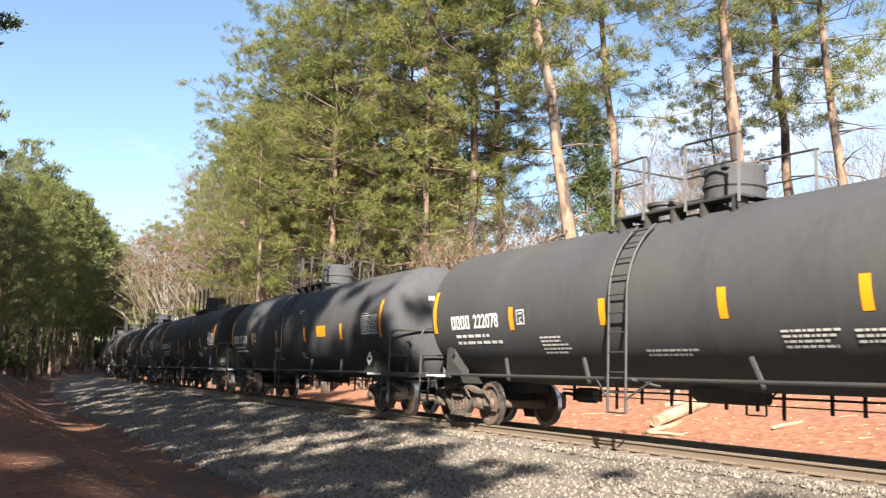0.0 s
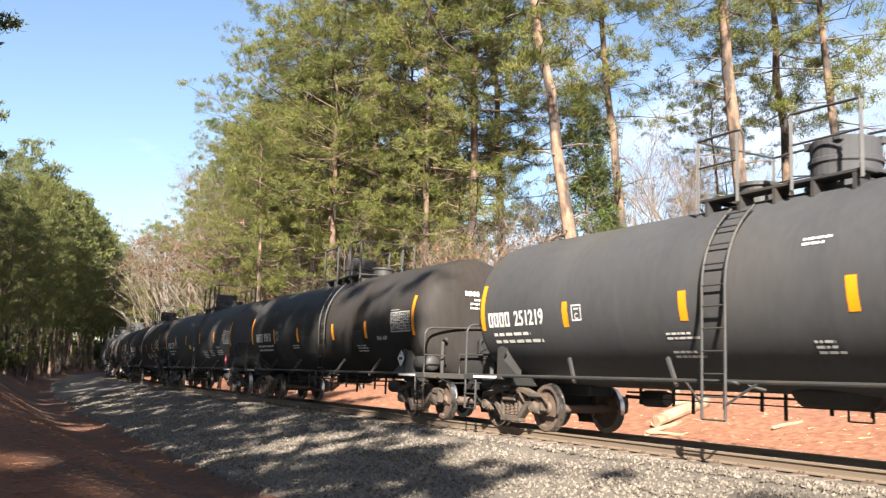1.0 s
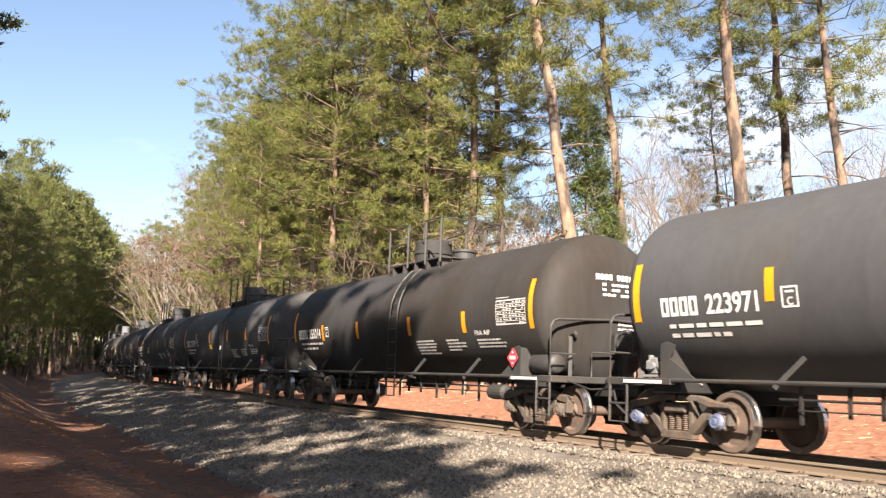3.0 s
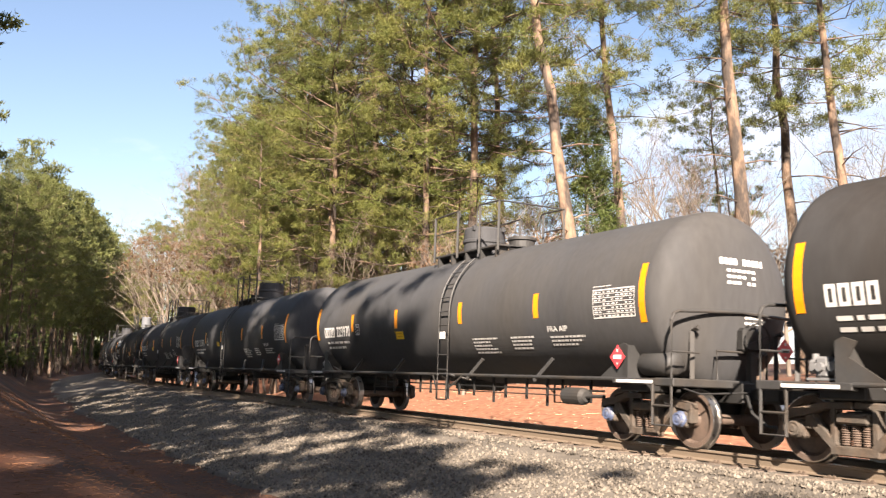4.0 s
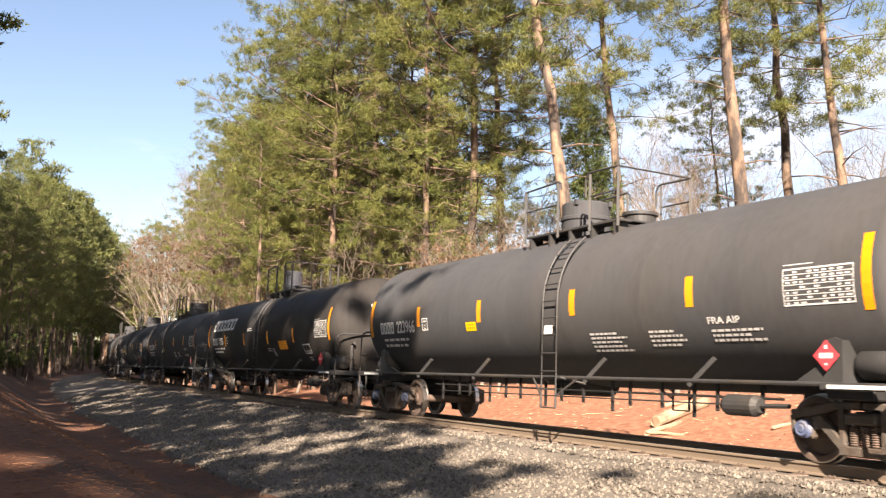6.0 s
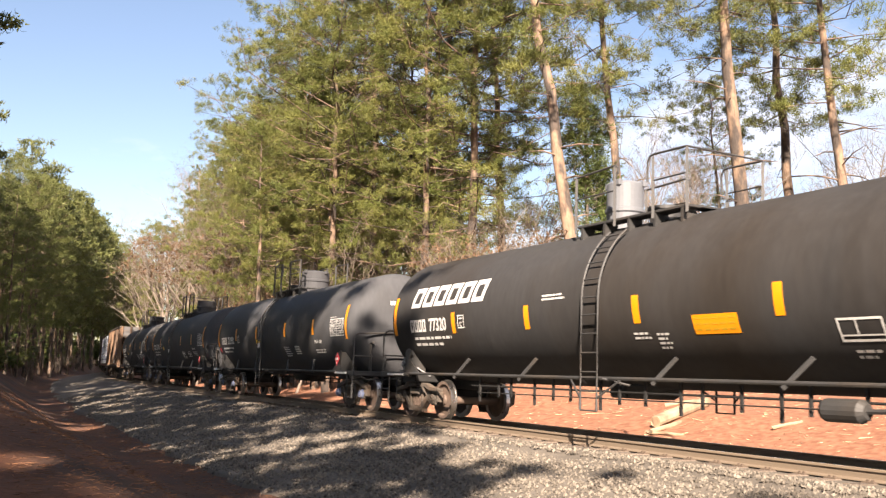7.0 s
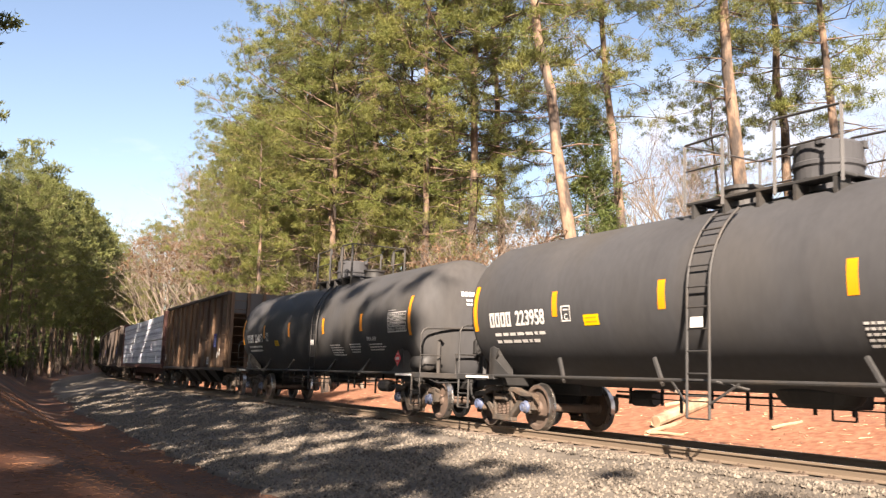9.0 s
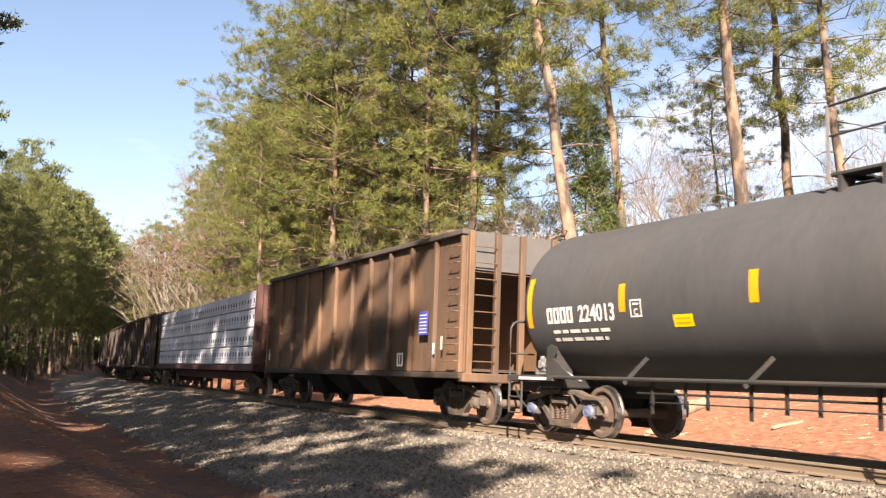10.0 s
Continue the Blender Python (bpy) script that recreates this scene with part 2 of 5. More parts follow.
def lie(l, s):
    """Height of the ground, l metres across the line."""
    prof = [(-400, 6), (-60, 4.0), (-30, 2.6), (-18, 1.9), (-15, 1.5), (-12, 1.15), (-10.6, 0.85), (-9.5, 0.42), (-8.6, -0.1), (-7.8, -0.65), (-7.2, -0.95),
            (-6.6, -1.04), (-5.9, -1.0), (-5.2, -0.92), (-3.2, -0.62), (-1.5, -0.36), (3.0, -0.36), (4.4, -0.62), (6.0, -0.45), (9, 0.12), (12, 0.5), (16, 0.75), (30, 1.3), (60, 2.2), (400, 6)]
    # the near bank is worn down where the viewer stands
    worn = max(0.0, min(1.0, (12 - s) / 7)) * max(0.0, min(1.0, (-8.2 - l) / 2.0)) * max(0.0, min(1.0, (18 + l) / 4))
    z = np.interp(l, [p[0] for p in prof], [p[1] for p in prof])
    z -= 1.15 * worn
    far = min(1.0, max(0.0, (abs(l) - 2.5) / 6))
    z += far * 0.22 * noise.noise(Vector((s * 0.16, l * 0.3, 0.0))) + far * 0.07 * noise.noise(Vector((s * 0.7, l * 0.9, 3.0)))
    return float(z)

# ---------------------------------------------------------------- ground, ballast, track
def ground_sheet():
    ss = [-400, -200, -100, -60, -40, -30] + [-20 + 0.8 * i for i in range(150)] + [101 + 4 * i for i in range(50)] + [320, 400, 520, 700, 900]
    ls = [-800, -400, -200, -100, -60, -45, -36, -30, -26, -22] + [-19 + 0.45 * i for i in range(89)] + [22, 25, 30, 36, 44, 55, 70, 100, 160, 260, 500, 780]
    verts, zone = [], []
    for s in ss:
        for l in ls:
            verts.append(on_line(s, l, lie(l, s)))
            w = 0.9 * noise.noise(Vector((s * 0.25, l * 0.25, 7)))
            zone.append(max(0.0, min(1.0, min((l - 2.0), (15.5 + 2 * w - l) / 3))))
    n = len(ls)
    faces = [(i * n + j, i * n + j + 1, (i + 1) * n + j + 1, (i + 1) * n + j) for i in range(len(ss) - 1) for j in range(n - 1)]
    m = mat("pine_straw", (0.12, 0.046, 0.021), 0.95, 0, 0.5, 0.9, 16, tint=(0.055, 0.028, 0.017), bump=0.8, bump_scale=9)
    # the clay is laid bare on the far side of the line, straw covers the rest
    nt = m.node_tree
    N, L = nt.nodes, nt.links
    straw_out = N["Principled BSDF"].inputs["Base Color"].links[0].from_socket
    att = N.new("ShaderNodeAttribute")
    att.attribute_name = "bare"
    nz, ad, rg = N.new("ShaderNodeTexNoise"), N.new("ShaderNodeMath"), N.new("ShaderNodeMapRange")
    nz.inputs["Scale"].default_value, nz.inputs["Detail"].default_value = 1.3, 6
    tc = N.new("ShaderNodeTexCoord")
    L.new(tc.outputs["Object"], nz.inputs["Vector"])
    ad.operation = "ADD"
    L.new(att.outputs["Fac"], ad.inputs[0])
    L.new(nz.outputs["Fac"], ad.inputs[1])
    rg.inputs["From Min"].default_value, rg.inputs["From Max"].default_value = 0.85, 1.05
    L.new(ad.outputs[0], rg.inputs["Value"])
    nz2, cr = N.new("ShaderNodeTexNoise"), N.new("ShaderNodeValToRGB")
    nz2.inputs["Scale"].default_value, nz2.inputs["Detail"].default_value = 5.0, 8
    L.new(tc.outputs["Object"], nz2.inputs["Vector"])
    cr.color_ramp.elements[0].position, cr.color_ramp.elements[1].position = 0.36, 0.68
    cr.color_ramp.elements[0].color, cr.color_ramp.elements[1].color = (0.17, 0.064, 0.031, 1), (0.285, 0.131, 0.072, 1)
    L.new(nz2.outputs["Fac"], cr.inputs["Fac"])
    mx = N.new("ShaderNodeMix")
    mx.data_type = "RGBA"
    L.new(rg.outputs[0], mx.inputs["Factor"])
    for sock in mx.inputs:
        if sock.type == "RGBA":
            L.new(straw_out if sock.name == "A" else cr.outputs[0], sock)
    L.new([o for o in mx.outputs if o.type == "RGBA"][0], N["Principled BSDF"].inputs["Base Color"])
    g = obj_from("ground", verts, faces, m, smooth=True)
    at = g.data.attributes.new("bare", "FLOAT", "POINT")
    at.data.foreach_set("value", zone)
    tagged(g, "red clay and brown pine straw on a railway cutting", "ground", kind="structure")


def ballast_bed():
    ss = [-40 + 0.5 * i for i in range(220)] + [70 + 2 * i for i in range(100)]
    def ragged(s):
        return -abs(0.5 * noise.noise(Vector((s * 0.5, 2, 5))) + 0.35 * noise.noise(Vector((s * 2.1, 2, 9))))
    ls = [-5.6, -5.5, -5.4, -5.3, -4.6, -3.8, -3.2, -2.6, -2.0, -1.5, -1.0, -0.5, 0.0, 0.75, 1.5, 2.1, 2.7, 3.2, 3.8, 4.3]
    top = [-1.1, -0.94, -0.9, -0.87, -0.76, -0.64, -0.55, -0.45, -0.35, -0.26, -0.2, -0.19, -0.19, -0.19, -0.2, -0.2, -0.24, -0.4, -0.55, -0.7]
    verts = []
    for s in ss:
        for l, z in zip(ls, top):
            e = ragged(s) if l < -5.35 else (-ragged(s) if l > 4.2 else 0.0)
            b = 0.05 * noise.noise(Vector((s * 1.1, l * 1.1, 1))) * (1 if l < -1.2 or l > 2.7 else 0.2)
            zz = z + b if l > -5.55 and l < 4.2 else min(z, lie(l, s) - 0.03)
            verts.append(on_track(s, l + e, zz) if -1.2 < l < 2.8 else on_line(s, l + e, zz))
    n = len(ls)
    faces = [(i * n + j, i * n + j + 1, (i + 1) * n + j + 1, (i + 1) * n + j) for i in range(len(ss) - 1) for j in range(n - 1)]
    tagged(obj_from("ballast", verts, faces, M_BALLAST, smooth=True), "pale grey crushed stone ballast shoulder", "ballast", kind="structure")
    # loose stones on the near shoulder
    rng = np.random.default_rng(5)
    cnt = 52000
    s = 5 + 55 * rng.random(cnt) ** 1.8
    l = -0.6 - 6.1 * rng.random(cnt)
    edge = np.array([ragged(float(a)) for a in s])
    shift = np.where(l < -5.4 + edge, l - edge, np.where(l < -5.3, -5.3 + (l + 5.3) * 0.1 / (0.1 - edge), l))
    zs = np.interp(shift, ls, top)
    octa = np.array([(1, 0, 0), (-1, 0, 0), (0, 1, 0), (0, -1, 0), (0, 0, 1), (0, 0, -1)], float)
    tri = np.array([(0, 2, 4), (2, 1, 4), (1, 3, 4), (3, 0, 4), (2, 0, 5), (1, 2, 5), (3, 1, 5), (0, 3, 5)])
    size = rng.uniform(0.014, 0.042, (cnt, 1, 1)) * rng.uniform(0.6, 1.2, (cnt, 1, 3))
    v = octa[None] * size + rng.normal(0, 0.006, (cnt, 6, 3))
    ang = rng.uniform(0, 6.28, cnt)
    c, d = np.cos(ang)[:, None], np.sin(ang)[:, None]
    v = np.stack([v[:, :, 0] * c - v[:, :, 1] * d, v[:, :, 0] * d + v[:, :, 1] * c, v[:, :, 2] + 0.3 * v[:, :, 0]], -1)
    th = CURVE * s
    bumps = np.array([0.05 * noise.noise(Vector((a * 1.1, b * 1.1, 1))) for a, b in zip(s, l)]) * (l < -1.2)
    cz = np.where(l > -1.2, zs - (l - MID) * CANT, zs + bumps)
    ctr = np.stack([-np.sin(th) / CURVE + l * np.sin(th), (1 - np.cos(th)) / CURVE + l * np.cos(th), cz + 0.008], -1)
    v = (v + ctr[:, None]).reshape(-1, 3)
    f = (tri[None] + 6 * np.arange(cnt)[:, None, None]).reshape(-1, 3)
    me = bpy.data.meshes.new("loose_stones")
    me.from_pydata(v.tolist(), [], f.tolist())
    me.materials.append(M_STONE)
    tagged(new("loose_stones", me), "pale grey crushed stones of the ballast", "gravel", kind="stuff")


def litter():
    """Fallen needles on the banks, chips and sticks on the clay."""
    rng = np.random.default_rng(9)

    def scatter(name, n, s0, s1, l0, l1, length, width, material, lift, label):
        s = s0 + (s1 - s0) * rng.random(n) ** 1.5
        l = l0 + (l1 - l0) * rng.random(n)
        th = CURVE * s
        z = np.array([lie(float(b), float(a)) for a, b in zip(s, l)])
        c = np.stack([-np.sin(th) / CURVE + l * np.sin(th), (1 - np.cos(th)) / CURVE + l * np.cos(th), z + lift], -1)
        a = rng.uniform(0, 6.28, n)
        d = np.stack([np.cos(a), np.sin(a), rng.normal(0, 0.12, n)], -1) * length * rng.uniform(0.4, 1.3, (n, 1))
        w = np.stack([-np.sin(a), np.cos(a), rng.normal(0, 0.3, n)], -1) * width
        up = np.array([0, 0, width * 1.2])
        v = np.stack([c - d - w, c - d + w, c + d, c - d + up], 1).reshape(-1, 3)
        k = 4 * np.arange(n)[:, None]
        f = np.concatenate([k + np.array([[0, 1, 2]]), k + np.array([[0, 2, 3]]), k + np.array([[1, 3, 2]])])
        me = bpy.data.meshes.new(name)
        me.from_pydata(v.tolist(), [], f.tolist())
        me.materials.append(material)
        tagged(new(name, me), label, "litter", kind="stuff")
    straw = mat("fallen_needles_brown", (0.165, 0.075, 0.036), 0.95, 0, 0.2, 2, 20, island=1.2)
    chip = mat("wood_chips_pale", (0.42, 0.27, 0.16), 0.9, 0, 0.2, 2, 20, island=1.0)
    scatter("fallen_needles", 34000, 6, 46, -14.5, -5.6, 0.065, 0.0055, straw, 0.006, "brown fallen pine needles on the bank")
    scatter("wood_chips", 1700, 8, 44, 4.6, 14, 0.07, 0.012, chip, 0.008, "pale wood chips scattered on red clay")
    scatter("dry_sticks", 160, 8, 44, 5.0, 15, 0.4, 0.012, chip, 0.012, "dry sticks lying on red clay")


def track():
    root = empty("railway_track")
    tagged(root, "single railway track of steel rails on wooden ties", "track", kind="structure")
    prof = [(-0.075, -0.17), (-0.075, -0.158), (-0.012, -0.135), (-0.010, -0.045), (-0.036, -0.036), (-0.036, -0.006), (-0.03, 0.0),
            (0.03, 0.0), (0.036, -0.006), (0.036, -0.036), (0.010, -0.045), (0.012, -0.135), (0.075, -0.158), (0.075, -0.17)]
    ss = [-40 + 2 * i for i in range(150)]
    n = len(prof)
    for l in (0.0, 1.5):
        verts = [on_track(s, l + a, z) for s in ss for a, z in prof]
        faces = [(i * n + j, i * n + (j + 1) % n, (i + 1) * n + (j + 1) % n, (i + 1) * n + j) for i in range(len(ss) - 1) for j in range(n)]
        r = obj_from("rail", verts, faces, M_RAIL, root)
        r.data.materials.append(M_RAILTOP)
        for k, p in enumerate(r.data.polygons):
            if k % n == 6:
                p.material_index = 1
    bm = bmesh.new()
    box(bm, (-0.11, -1.28, -0.33), (0.11, 1.28, -0.176), 0.012)
    me = bpy.data.meshes.new("tie")
    bm.to_mesh(me)
    bm.free()
    me.materials.append(M_TIE)
    bm = bmesh.new()
    box(bm, (-0.09, -0.17, -0.178), (0.09, 0.17, -0.16))
    for y in (-0.11, 0.11):
        box(bm, (-0.05, y - 0.014, -0.165), (-0.02, y + 0.014, -0.135))
        box(bm, (0.02, y - 0.014, -0.165), (0.05, y + 0.014, -0.135))
    me2 = bpy.data.meshes.new("tie_plate")
    bm.to_mesh(me2)
    bm.free()
    me2.materials.append(mat("tie_plate_rust", (0.1, 0.07, 0.05), 0.85, 0, 0.3))
    for i in range(170):
        s = 3 + 0.535 * i
        a = on_track(s, MID, 0)
        m = Matrix.Translation(a) @ Matrix.Rotation(-CURVE * s, 4, "Z") @ Matrix.Rotation(-CANT, 4, "X") @ pose(0, random.uniform(-0.05, 0.05), 0, 0, 0, random.uniform(-1.2, 1.2))
        t = new("tie", me)
        t.parent = root
        t.matrix_basis = m
        if i < 60:
            for y in (-0.75, 0.75):
                tp = new("tie_plate", me2)
                tp.parent = t
                tp.matrix_basis = pose(0, y, 0.0)


# ---------------------------------------------------------------- rolling stock parts
R_TANK, Z_TANK = 1.52, 2.43
TRUCK_X = 7.047
WHEELSETS = []      # (wheelset, its pose in its truck)


def wheelset(parent, x):
    bm = bmesh.new()
    w = [(-0.07, 0.0), (-0.07, 0.11), (-0.02, 0.13), (0.0, 0.34), (-0.06, 0.365), (-0.068, 0.38), (-0.068, 0.443), (-0.06, 0.457), (0.045, 0.463),
         (0.05, 0.485), (0.068, 0.485), (0.072, 0.38), (0.035, 0.34), (0.03, 0.13), (0.07, 0.11), (0.07, 0.0)]
    mi = [0, 0, 0, 0, 0, 0, 1, 1, 1, 1, 1, 0, 0, 0, 0]
    for side in (1, -1):
        t = bmesh.new()
        lathe(t, [(side * a - side * 0.75 + 0, r) for a, r in w], "y", 30, mi=mi)
        tm = bpy.data.meshes.new("tmp")
        t.to_mesh(tm)
        t.free()
        bm.from_mesh(tm)
        bpy.data.meshes.remove(tm)
    lathe(bm, [(-1.0, 0.0), (-1.0, 0.075), (-0.8, 0.09), (-0.6, 0.1), (0, 0.085), (0.6, 0.1), (0.8, 0.09), (1.0, 0.075), (1.0, 0)], "y", 16)
    bmesh.ops.recalc_face_normals(bm, faces=bm.faces)
    ob = part("wheelset", bm, [M_WHEEL, M_TREAD], parent, "rust-brown steel wheels with worn bright treads")
    ob.data.polygons.foreach_set("use_smooth", [False] * len(ob.data.polygons))
    ob.matrix_basis = pose(x, 0, 0.457)
    return ob


def truck(parent, x, cap_mat):
    root = empty("truck")
    root.parent = parent
    root.matrix_basis = pose(x, 0, 0)
    bm = bmesh.new()
    box(bm, (-0.2, -1.0, 0.42), (0.2, 1.0, 0.72), 0.03)
    box(bm, (-0.5, -0.8, 0.34), (-0.38, 0.8, 0.5))
    box(bm, (0.38, -0.8, 0.34), (0.5, 0.8, 0.5))
    part("bolster", bm, M_BLACK, root)
    for sd in (-1, 1):
        y0, y1 = (-1.09, -0.93) if sd < 0 else (0.93, 1.09)
        bm = bmesh.new()
        def bar(x0, z0, x1, z1, h, yi=y0, yo=y1):
            """A member from one point to another, h deep, of the frame's thickness."""
            d = Vector((x1 - x0, 0, z1 - z0))
            L_ = d.length
            m = Matrix.Translation(((x0 + x1) / 2, (yi + yo) / 2, (z0 + z1) / 2)) @ Matrix.Rotation(-math.atan2(d.z, d.x), 4, "Y")
            box(bm, (-L_ / 2, -(yo - yi) / 2, -h / 2), (L_ / 2, (yo - yi) / 2, h / 2), 0.015, m)
        for q in (-1, 1):
            bar(q * 0.02, 0.80, q * 0.5, 0.78, 0.10)
            bar(q * 0.46, 0.78, q * 0.8, 0.68, 0.11)
            bar(q * 0.74, 0.70, q * 1.12, 0.64, 0.13)
            bar(q * 0.70, 0.62, q * 0.28, 0.24, 0.13)
            bar(q * 0.31, 0.24, q * 0.31, 0.78, 0.09)
            bar(q * 1.08, 0.40, q * 1.10, 0.64, 0.08)
            bar(q * 0.70, 0.46, q * 0.72, 0.64, 0.08)
            box(bm, (q * 0.889 - 0.14, y0 + 0.0, 0.33), (q * 0.889 + 0.14, y1 + 0.0, 0.58), 0.03)
        bar(-0.36, 0.21, 0.36, 0.21, 0.13)
        box(bm, (-0.24, y0 - 0.05 * (sd < 0), 0.55), (0.24, y1 + 0.05 * (sd > 0), 0.70), 0.03)
        part("side_frame", bm, M_TRUCK, root)
        bm = bmesh.new()
        for k in range(3):
            xk = -0.16 + 0.16 * k
            prof = []
            for j in range(9):
                prof += [(0.28 + 0.03 * j, 0.055), (0.295 + 0.03 * j, 0.072)]
            ring0 = len(bm.verts)
            lathe(bm, prof, "z", 10)
            bm.verts.ensure_lookup_table()
            for vtx in bm.verts[ring0:]:
                vtx.co.x += xk
                vtx.co.y += (y0 + y1) / 2
        part("spring", bm, M_WHEEL, root)
        for q in (-1, 1):
            bm = bmesh.new()
            yy = sd * 1.15
            lathe(bm, [(sd * 0.98, 0.0), (sd * 0.98, 0.125), (sd * 1.1, 0.13), (sd * 1.13, 0.105), (sd * 1.17, 0.1), (sd * 1.175, 0.085), (sd * 1.165, 0.06), (sd * 1.18, 0.04), (sd * 1.18, 0)], "y", 16)
            for vtx in bm.verts:
                vtx.co.x += q * 0.889
                vtx.co.z += 0.457
            bmesh.ops.recalc_face_normals(bm, faces=bm.faces)
            part("bearing_cap", bm, cap_mat, root, "painted round axle bearing cap")
    for q in (-1, 1):
        wheelset(root, q * 0.889)
    return root


def coupler(parent, sx, L2):
    bm = bmesh.new()
    x0, x1 = 7.9, L2
    box(bm, (x0, -0.1, 0.78), (x1 - 0.28, 0.1, 0.98), 0.02)
    box(bm, (x1 - 0.34, -0.17, 0.74), (x1 - 0.02, 0.05, 1.02), 0.05)
    box(bm, (x1 - 0.14, 0.03, 0.75), (x1 + 0.1, 0.17, 1.01), 0.05)
    tube(bm, [(x1 - 0.5, -0.35, 0.86), (x1 - 0.35, -0.4, 0.6), (x1 - 0.1, -0.36, 0.42), (x1 + 0.05, -0.3, 0.4)], 0.025, 6)
    tube(bm, [(7.95, -1.3, 1.0), (8.5, -1.2, 0.86), (8.6, -0.3, 0.9), (8.75, -0.12, 1.05)], 0.015, 5)
    if sx < 0:
        bmesh.ops.rotate(bm, matrix=Matrix.Rotation(math.pi, 3, "Z"), verts=bm.verts)
    part("coupler", bm, M_BLACK, parent)


def on_tank(x, z, off=0.004, near=-1):
    """A place on the tank's side at height z."""
    h = max(-0.999, min(0.999, (z - Z_TANK) / (R_TANK + off)))
    return Vector((x, near * (R_TANK + off) * math.sqrt(1 - h * h), z))


def patch_on_tank(bm, x0, z0, x1, z1, near=-1, off=0.004, steps=4, slant=0.0):
    rows = []
    for k in range(steps + 1):
        z = z0 + (z1 - z0) * k / steps
        rows.append((bm.verts.new(on_tank(x0 + slant * (z - z0), z, off, near)), bm.verts.new(on_tank(x1 + slant * (z - z0), z, off, near))))
    for a, b in zip(rows, rows[1:]):
        bm.faces.new((a[0], a[1], b[1], b[0]) if near < 0 else (a[1], a[0], b[0], b[1]))


def tank_shell(parent, material, length, rad=R_TANK):
    bm = bmesh.new()
    e = length / 2
    head = 0.55
    c = e - head
    prof = []
    for k in range(15):
        t = math.pi / 2 * k / 14
        prof.append((-c - head * math.cos(t) ** 1.0, rad * math.sin(t) ** 0.75))
    for xx in np.linspace(-c, c, 8)[1:-1]:
        prof += [(xx - 0.3, rad), (xx - 0.03, rad), (xx, rad + 0.0012), (xx + 0.03, rad), (xx + 0.3, rad)]
    for k in range(14, -1, -1):
        t = math.pi / 2 * k / 14
        prof.append((c + head * math.cos(t), rad * math.sin(t) ** 0.75))
    lathe(bm, prof, "x", 72)
    bmesh.ops.translate(bm, vec=(0, 0, Z_TANK), verts=bm.verts)
    bmesh.ops.recalc_face_normals(bm, faces=bm.faces)
    return part("tank", bm, material, parent, "long cylindrical steel tank with domed ends", smooth=True)


